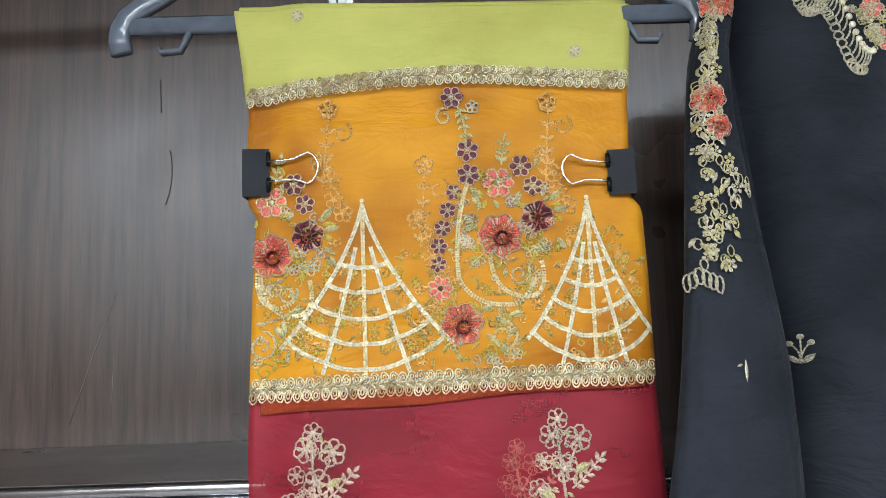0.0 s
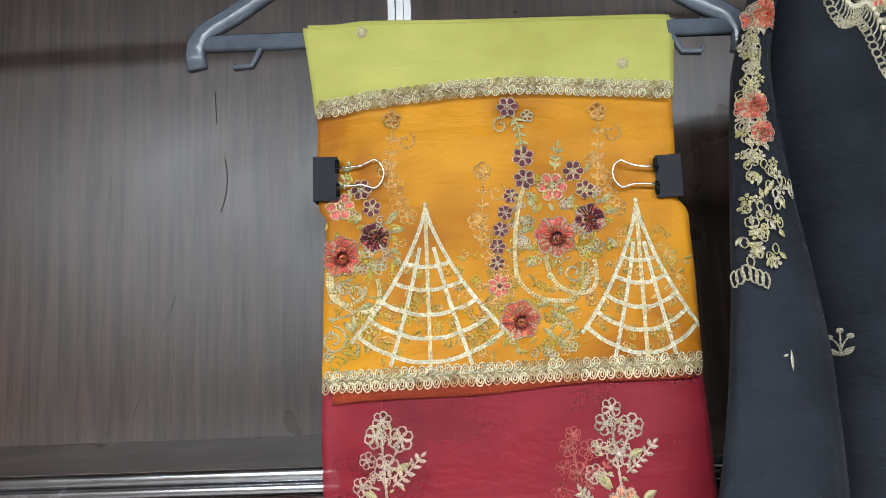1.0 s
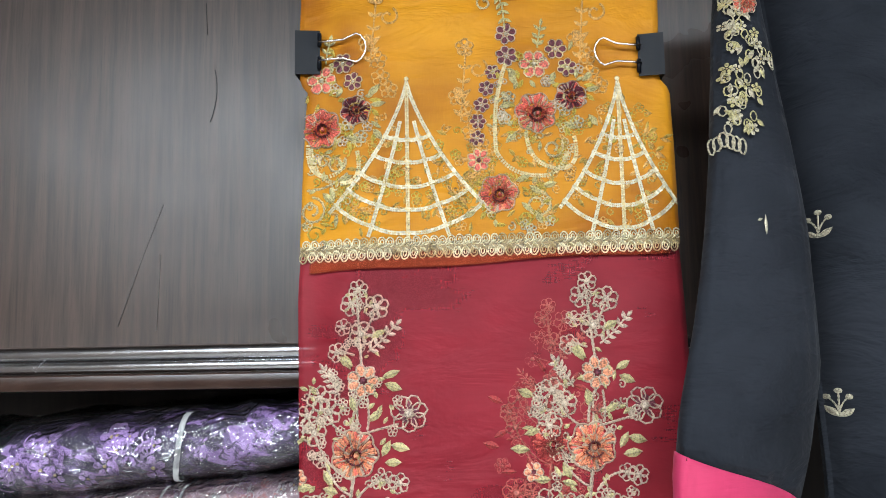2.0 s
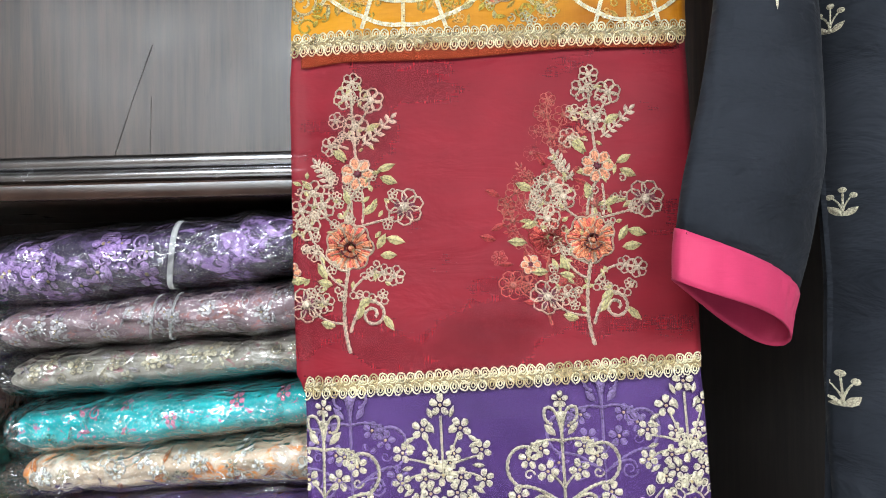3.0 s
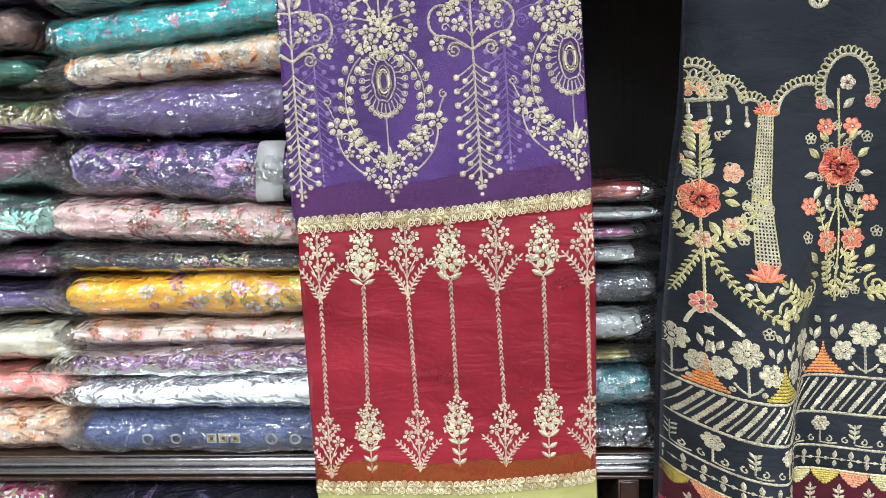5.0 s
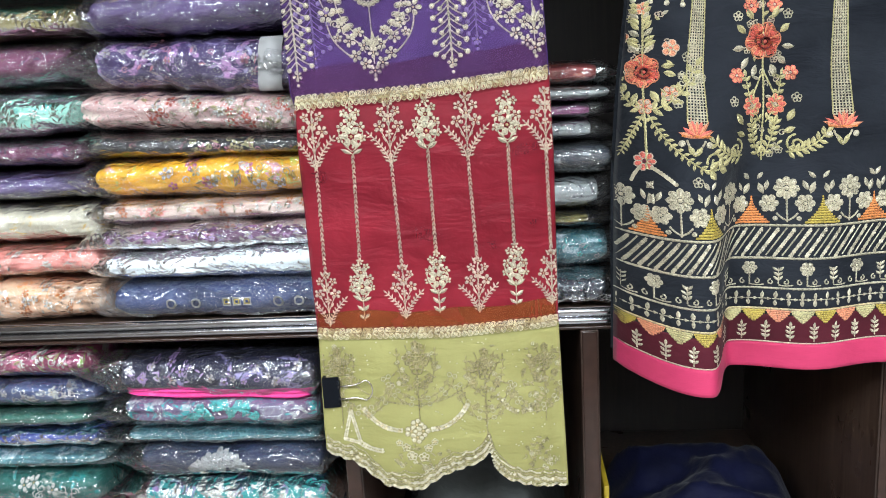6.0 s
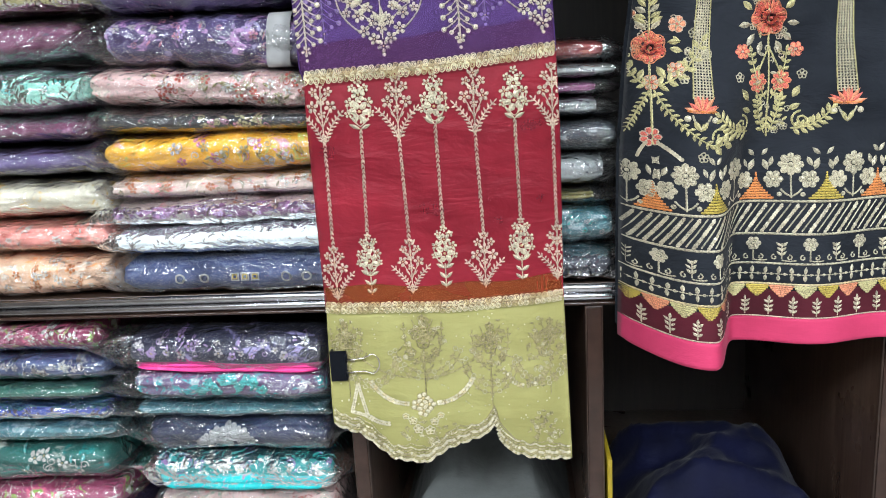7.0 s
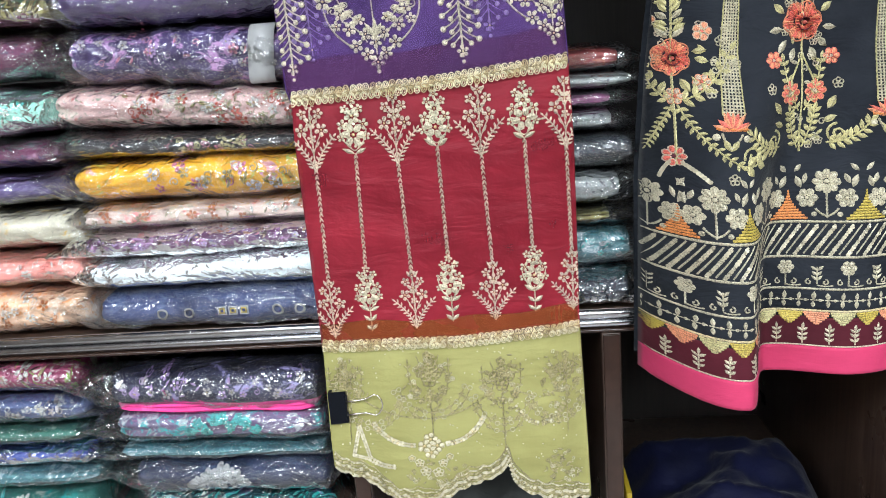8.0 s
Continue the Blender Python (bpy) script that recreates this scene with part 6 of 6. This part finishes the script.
pm("bright_floral", (0.30, 0.05, 0.12), [(0.70, 0.14, 0.26), (0.22, 0.42, 0.08), (0.6, 0.56, 0.5)], 24, 0.5, 0.1)
pm("slate_floral", (0.07, 0.09, 0.20), [(0.50, 0.52, 0.50), (0.16, 0.22, 0.40)], 32, 0.5, 0.2)
pm("green_dot", (0.03, 0.15, 0.11), [(0.30, 0.42, 0.34)], 90, 0.3, 0.3)
pm("royal", (0.025, 0.05, 0.26), [(0.05, 0.08, 0.34)], 18, 0.5, 0.1)
pm("bottle_green", (0.01, 0.12, 0.10), [(0.48, 0.50, 0.44), (0.0, 0.25, 0.24)], 15, 0.32, 0.15)
pm("navy_lilac", (0.014, 0.014, 0.045), [(0.30, 0.26, 0.50), (0.05, 0.05, 0.12)], 24, 0.3, 0.5)
pm("teal_bloom", (0.14, 0.10, 0.19), [(0.03, 0.42, 0.42), (0.42, 0.44, 0.46)], 38, 0.6, 0.5)
pm("aqua_sequin", (0.05, 0.16, 0.19), [(0.36, 0.46, 0.50), (0.14, 0.34, 0.36)], 60, 0.6, 0.8)
pm("navy_white", (0.012, 0.02, 0.06), [(0.03, 0.04, 0.10)], 18, 0.5, 0.1)
pm("sea_white", (0.0, 0.20, 0.19), [(0.58, 0.60, 0.56), (0.22, 0.12, 0.30)], 26, 0.5, 0.4)
pm("brown", (0.20, 0.11, 0.09), [(0.28, 0.17, 0.14)], 30, 0.5, 0.0)
pm("forest", (0.015, 0.14, 0.10), [(0.05, 0.24, 0.18)], 22, 0.5, 0.1)
pm("olive", (0.22, 0.19, 0.06), [(0.34, 0.30, 0.14)], 30, 0.5, 0.2)
pm("silver", (0.30, 0.32, 0.32), [(0.5, 0.52, 0.52), (0.1, 0.1, 0.12)], 30, 0.5, 0.5)
pm("red_edge", (0.20, 0.03, 0.03), [(0.40, 0.10, 0.06)], 40, 0.5, 0.1)
pm("magenta", (0.28, 0.07, 0.20), [(0.42, 0.20, 0.36)], 40, 0.5, 0.2)
pm("black_shine", (0.03, 0.035, 0.05), [(0.25, 0.28, 0.30)], 50, 0.3, 0.6)
pm("hot_pink", (0.62, 0.03, 0.20), [(0.70, 0.08, 0.28)], 20, 0.5, 0.0)
pm("ink_blue", (0.004, 0.006, 0.028), [(0.006, 0.009, 0.04)], 12, 0.5, 0.0)
pm("grey_cloth", (0.10, 0.105, 0.10), [(0.13, 0.135, 0.13)], 12, 0.5, 0.0)

# middle shelf, tall stack, from the top down
LAB = "cloth folded in a clear plastic packet"
MAIN = (
    ("lilac_black", -0.395, -0.10, (1.385, 1.447, 1.418, 1.470), "black and lilac ", (0.022, 0.02)),
    ("mauve_sequin", -0.385, -0.10, (1.352, 1.390, 1.372, 1.414), "mauve sequined ", (0.02, 0.02)),
    ("grey_floral", -0.375, -0.09, (1.315, 1.353, 1.342, 1.372), "grey floral ", (0.02, 0.02)),
    ("teal", -0.372, -0.08, (1.268, 1.312, 1.300, 1.337), "teal green embroidered ", (0.016, 0.02)),
    ("cream_orange", -0.365, -0.08, (1.238, 1.274, 1.250, 1.296), "cream and orange ", (0.034, 0.02)),
    ("violet", -0.372, -0.09, (1.190, 1.238, 1.187, 1.246), "plain violet ", (0.022, 0.02)),
    ("violet_pink", -0.370, -0.08, (1.130, 1.184, 1.108, 1.178), "violet and pink ", (0.062, 0.02)),
    ("dusty_pink", -0.398, -0.08, (1.082, 1.128, 1.058, 1.110), "dusty pink embroidered ", (0.02, 0.02)),
    ("black_floral", -0.395, -0.08, (1.046, 1.078, 1.042, 1.060), "black floral ", (0.042, 0.02)),
    ("yellow", -0.390, -0.08, (0.996, 1.044, 0.993, 1.044), "bright yellow floral ", (0.036, 0.02)),
    ("blush", -0.388, -0.08, (0.964, 0.993, 0.965, 0.992), "blush pink printed ", (0.03, 0.02)),
    ("plum", -0.392, -0.08, (0.931, 0.962, 0.930, 0.964), "plum and navy ", (0.036, 0.02)),
    ("white", -0.394, -0.08, (0.893, 0.929, 0.893, 0.929), "plain pale white ", (0.03, 0.02)),
    ("navy", -0.388, -0.08, (0.8405, 0.891, 0.8405, 0.891), "navy blue tie-dyed ", (0.052, 0.02)),
)
for nm, x0, x1, zs, lab, tail in MAIN:
    bands = {"lilac_black": [(-0.262, 0.0045, PAPER)], "violet_pink": [(-0.178, 0.028, PAPER)], "mauve_sequin": [(-0.262, 0.0022, PAPER), (-0.278, 0.002, PAPER)]}
    packet(x0 - 0.022, x1, zs, P[nm], lab + LAB, tail=tail, band=bands.get(nm))

# middle shelf, stack beside it
SIDE = (
    ("forest", (1.395, 1.44), "forest green "), ("dusk", (1.332, 1.392), "dark violet "), ("brown", (1.282, 1.328), "rust brown "), ("forest", (1.248, 1.280), "forest green "), ("olive", (1.196, 1.234), "olive green "),
    ("maroon", (1.140, 1.190), "dark plum "), ("mint", (1.078, 1.132), "pale mint "), ("maroon", (1.040, 1.074), "maroon "), ("dusk", (0.998, 1.036), "dusky violet "),
    ("ivory_yellow", (0.944, 0.994), "ivory and yellow "), ("salmon", (0.901, 0.941), "salmon pink "), ("peach", (0.8405, 0.898), "peach and cream "),
)
for i, (nm, (a, b), lab) in enumerate(SIDE):
    xr = -0.418 if b < 1.2 else -0.40
    if b > 1.24:
        xr = -0.425
    packet(-0.75, xr - 0.014 + 0.004 * math.sin(i * 2.3), (a, b, a + 0.001, b - 0.003), P[nm], lab + LAB, yf=0.606, tail=(0.02, 0.018))

# middle shelf, stack behind the hung cloth
RIGHT = (
    ("red_edge", (1.104, 1.130), "dark red "), ("silver", (1.084, 1.103), "pale teal "), ("magenta", (1.066, 1.083), "magenta "), ("silver", (1.040, 1.065), "silver grey "),
    ("black_shine", (1.002, 1.037), "black "), ("silver", (0.958, 1.000), "silver and black "), ("olive", (0.940, 0.956), "olive green "), ("aqua_sequin", (0.886, 0.938), "teal sequined "), ("black_shine", (0.8405, 0.884), "black and silver "),
)
for i, (nm, (a, b), lab) in enumerate(RIGHT):
    packet(-0.06, 0.196 + 0.014 * math.sin(i * 1.9), (a, b, a + 0.001, b - 0.002), P[nm], lab + LAB, yf=0.600, tail=(0.01, 0.034))

# lower shelf stacks
LOW = (
    ("navy_lilac", (0.738, 0.792), "navy and lilac ", 0.05), ("teal_bloom", (0.694, 0.741), "violet cloth with teal blooms, ", 0.04), ("aqua_sequin", (0.674, 0.693), "aqua sequined ", 0.03),
    ("navy_white", (0.622, 0.673), "navy cloth with white flowers, ", 0.03), ("sea_white", (0.566, 0.620), "sea green and white ", 0.02), ("dusty_pink", (0.515, 0.563), "dusty pink ", 0.02), ("maroon", (0.468, 0.513), "maroon ", 0.02), ("navy", (0.4205, 0.466), "navy ", 0.02),
)
for i, (nm, (a, b), lab, tl) in enumerate(LOW):
    ex = (P["hot_pink"], 0.0, 0.32, "hot pink folded edge") if i == 0 else ((P["teal"], 0.0, 0.55, "sea green lower fold") if nm == "sea_white" else None)
    packet(-0.418 + (0.012 if i > 2 else 0), -0.166, (a, b, a - 0.008 * (i == 0), b - 0.006), P[nm], lab + LAB, tail=(tl * 1.2, 0.022), extra=ex, depth=0.24)
LOWSIDE = (
    ("bright_floral", (0.764, 0.806), "bright floral "), ("slate_floral", (0.724, 0.761), "slate blue floral "), ("green_dot", (0.697, 0.722), "green dotted "), ("royal", (0.668, 0.695), "royal blue "),
    ("aqua_sequin", (0.637, 0.666), "teal sequined "), ("bottle_green", (0.576, 0.635), "bottle green "), ("bright_floral", (0.53, 0.574), "red and black floral "), ("dusk", (0.4205, 0.528), "dark violet "),
)
for i, (nm, (a, b), lab) in enumerate(LOWSIDE):
    packet(-0.77, -0.472 + 0.008 * math.sin(i * 2.1), (a, b, a, b - 0.004), P[nm], lab + LAB, yf=0.606, tail=(0.02, 0.022), depth=0.24)

def packet_front(x0, x1, yf, depth, zs, seed):
    """The front of a folded garment as y = f(x, z)."""
    za, zb, zc, zd = zs

    def front(x, z):
        t = min(1, max(0, (x - x0) / (x1 - x0)))
        lo, hi = za + (zc - za) * t, zb + (zd - zb) * t
        zr = min(0.97, abs((z - (lo + hi) / 2) / ((hi - lo) / 2)))
        c = math.sqrt(1 - zr ** (2 / 0.75)) ** 0.35
        return yf + depth / 2 * (1 - c) + 0.006 * wob(x, seed * 5.3, z, 12)

    return front


def appliques(name, label, draw, owner, x, z, k=1.0):
    ob, *shape = owners[owner]
    s = Sew(packet_front(*shape), 0.0014, round(1000 * abs(x) + 100 * z)).at(x, z, 0.001 * k)
    draw(s)
    s.done(name, ob, label)


def strewn(name, label, leaves, threads, n=46, size=7.0, u0=0.04, u1=0.96, v0=0.2, v1=0.85):
    """Small stitched flowers, leaves and loops strewn over a folded front."""
    ob, x0, x1, yf, depth, zs, seed = owners[name]
    za, zb, zc, zd = zs
    s = Sew(packet_front(x0, x1, yf, depth, zs, seed), 0.0012, 900 + seed)
    for i in range(n):
        t = s.r.uniform(u0, u1)
        lo, hi = za + (zc - za) * t, zb + (zd - zb) * t
        s.at(x0 + (x1 - x0) * t, lo + (hi - lo) * s.r.uniform(v0, v1), 0.001)
        k = s.r.random()
        if k < 0.4:
            s.posy(0, 0, size * s.r.uniform(0.6, 1.0), s.r.choice(threads))
        elif k < 0.75:
            s.leaf(0, 0, s.r.uniform(0, 360), size * 1.5, size * 0.5, s.r.choice(leaves), vein=s.r.choice(threads))
        else:
            s.scroll(0, 0, size * 0.7, 1.2, s.r.uniform(0, 360), size * 0.16, s.r.choice(threads), s.r.choice((-1, 1)))
    s.done("embroidery", ob, label)


def white_flower(s):
    for a, b, r in ((-24, -5, 10), (-10, 1, 12), (5, 4, 13), (20, 0, 12), (0, -10, 10), (32, -8, 8), (-34, -9, 7)):
        s.bloom(a, b, r, 7, PAPER, PAPER, PAPER)


def squares(s):
    for a in (0, 13, 26):
        for w in (4.6, 2.6):
            s.cord([(a - w, -w), (a + w, -w), (a + w, w), (a - w, w)], 2.2, PAPER if w > 3 else MUSTARD, 0.4, closed=True)
    for a in (-72, -40, 66, 92):
        s.ring(a, -1, 5.5, 2.6, PAPER, 10)


def eyelets(s):
    for i in range(46):
        s.ring(s.r.uniform(-100, 110), s.r.uniform(-13, 12), s.r.choice((2.2, 3.0)), 0.9, AQUA, 8)


def teal_sprays(s):
    for i in range(9):
        s.bloom(-40 + 10 * i, s.r.uniform(-8, 9), 7, 6, AQUA, AQUA, AQUA)
        s.leaf(-38 + 10 * i, s.r.uniform(-10, 4), s.r.uniform(0, 360), 12, 5, AQUA)


AQUA = thread_mat("aqua_thread", (0.08, 0.50, 0.48), 0.0, 0.5)
appliques("white_applique", "white lace flower applique", white_flower, "navy_white", -0.300, 0.648)
appliques("square_print", "row of small cream squares", squares, "navy", -0.262, 0.864)
appliques("eyelets", "aqua stitched rings", eyelets, "teal", -0.245, 1.304, 0.9)
appliques("teal_blooms", "bright teal thread blooms", teal_sprays, "teal_bloom", -0.285, 0.716)

LILACT = thread_mat("lilac_thread", (0.42, 0.27, 0.55), 0.0, 0.5)
PINKT = thread_mat("pink_thread", (0.62, 0.22, 0.34), 0.0, 0.5)
WHITET = thread_mat("white_thread", (0.66, 0.66, 0.62), 0.0, 0.5)
SILVERT = thread_mat("silver_thread", (0.50, 0.46, 0.48), 0.4, 0.35)
strewn("lilac_black", "lilac stitched leaves", [LILACT], [LILACT], 40, 10, 0.02, 0.45)
strewn("mauve_sequin", "silver stitched sprays", [SILVERT], [SILVERT], 70, 6)
strewn("grey_floral", "pale stitched leaves", [PALE, SILVERT], [PALE], 46, 7)
strewn("teal", "rose and pale stitched marks", [AQUA, PINKT], [AQUA, AQUA, PINKT], 16, 7)
strewn("cream_orange", "orange and cream flowers", [ORANGET, WHITET], [PALE, WHITET, WHITET], 50, 8)
strewn("violet_pink", "pink and lilac flowers", [PINKT, LILACT], [LILACT, PINKT, SILVERT], 70, 6, 0.03, 0.97, 0.35, 0.95)
strewn("dusty_pink", "cream and rose flowers", [PALE, LEAFT], [WHITET, CORAL, PALE], 80, 7, 0.25)
strewn("black_floral", "rose and olive flowers", [LEAFT], [PINKT, LEAFT], 20, 6, 0.4, 0.7)
strewn("yellow", "rose and lime flowers", [MUSTARD, LEAFT], [PINKT, WHITET, LEAFT], 46, 8, 0.25, 0.95)
strewn("blush", "coral and cream flowers", [PALE, WHITET], [PEACH, WHITET, PALE], 50, 6)
strewn("plum", "rose stitched rings", [PINKT], [LILACT, SILVERT], 36, 5)
strewn("navy_lilac", "lilac and silver flowers", [LILACT], [LILACT, SILVERT], 60, 6, 0.05, 0.95, 0.4, 0.95)
strewn("sea_white", "white stitched lace", [WHITET], [WHITET], 60, 6, 0.1, 0.95, 0.6, 0.95)
strewn("aqua_sequin", "pale aqua flowers", [AQUA], [AQUA, SILVERT], 40, 5)
strewn("mint", "pale mint stitching", [AQUA], [WHITET, AQUA], 30, 6, 0.5)
strewn("slate_floral", "pale flowers", [SILVERT], [WHITET, SILVERT], 30, 7, 0.5)
strewn("bright_floral", "pink and green flowers", [LEAFT], [PINKT, WHITET], 30, 9, 0.5)
strewn("bottle_green", "white flowers", [AQUA], [WHITET], 16, 9, 0.6)
strewn("peach", "cream stitching", [WHITET], [WHITET, ORANGET], 34, 6, 0.5)
strewn("salmon", "pale stitching", [WHITET], [WHITET, CORAL], 34, 5, 0.5)

# lower right bays
def heap(name, x0, x1, y0, y1, z0, z1, mat, label, cat, seed):
    def place(u, v):
        x, y = x0 + (x1 - x0) * u, y0 + (y1 - y0) * v
        e = min(u, 1 - u, v, 1 - v) * 2
        h = (z1 - z0) * smooth(e * 1.9) * (0.75 + 0.35 * wob(x, y, seed, 7)) + 0.024 * wob(x, y, seed + 3, 13) * smooth(e * 3) + 0.01 * wob(x, y, seed + 3, 26) * smooth(e * 4) + 0.006 * abs(wob(x * 2, y, seed, 30)) * smooth(e * 4)
        return (x, y, z0 + 0.001 + max(0, h))

    ob = part(name, grid_sheet(60, 40, place), mat)
    md = ob.modifiers.new("thickness", "SOLIDIFY")
    md.thickness, md.offset = 0.001, -1
    return tagged(ob, label, cat)


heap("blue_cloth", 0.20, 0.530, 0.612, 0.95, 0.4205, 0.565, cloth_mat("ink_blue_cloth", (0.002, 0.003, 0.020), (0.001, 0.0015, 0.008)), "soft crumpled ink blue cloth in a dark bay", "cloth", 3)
heap("grey_cloth", -0.10, 0.162, 0.615, 0.95, 0.4205, 0.575, cloth_mat("grey_bundle_cloth", (0.075, 0.08, 0.077), (0.045, 0.048, 0.046)), "grey folded cloth lying in a dim bay", "cloth", 8)
YEL = plain_mat("yellow_card", (0.30, 0.21, 0.01), 0.5)
card = part("yellow_folder", box(0.197, 0.2035, 0.612, 0.84, 0.4205, 0.60, 0.001), YEL)
tagged(card, "bright yellow card folder standing on edge beside a post", "folder")
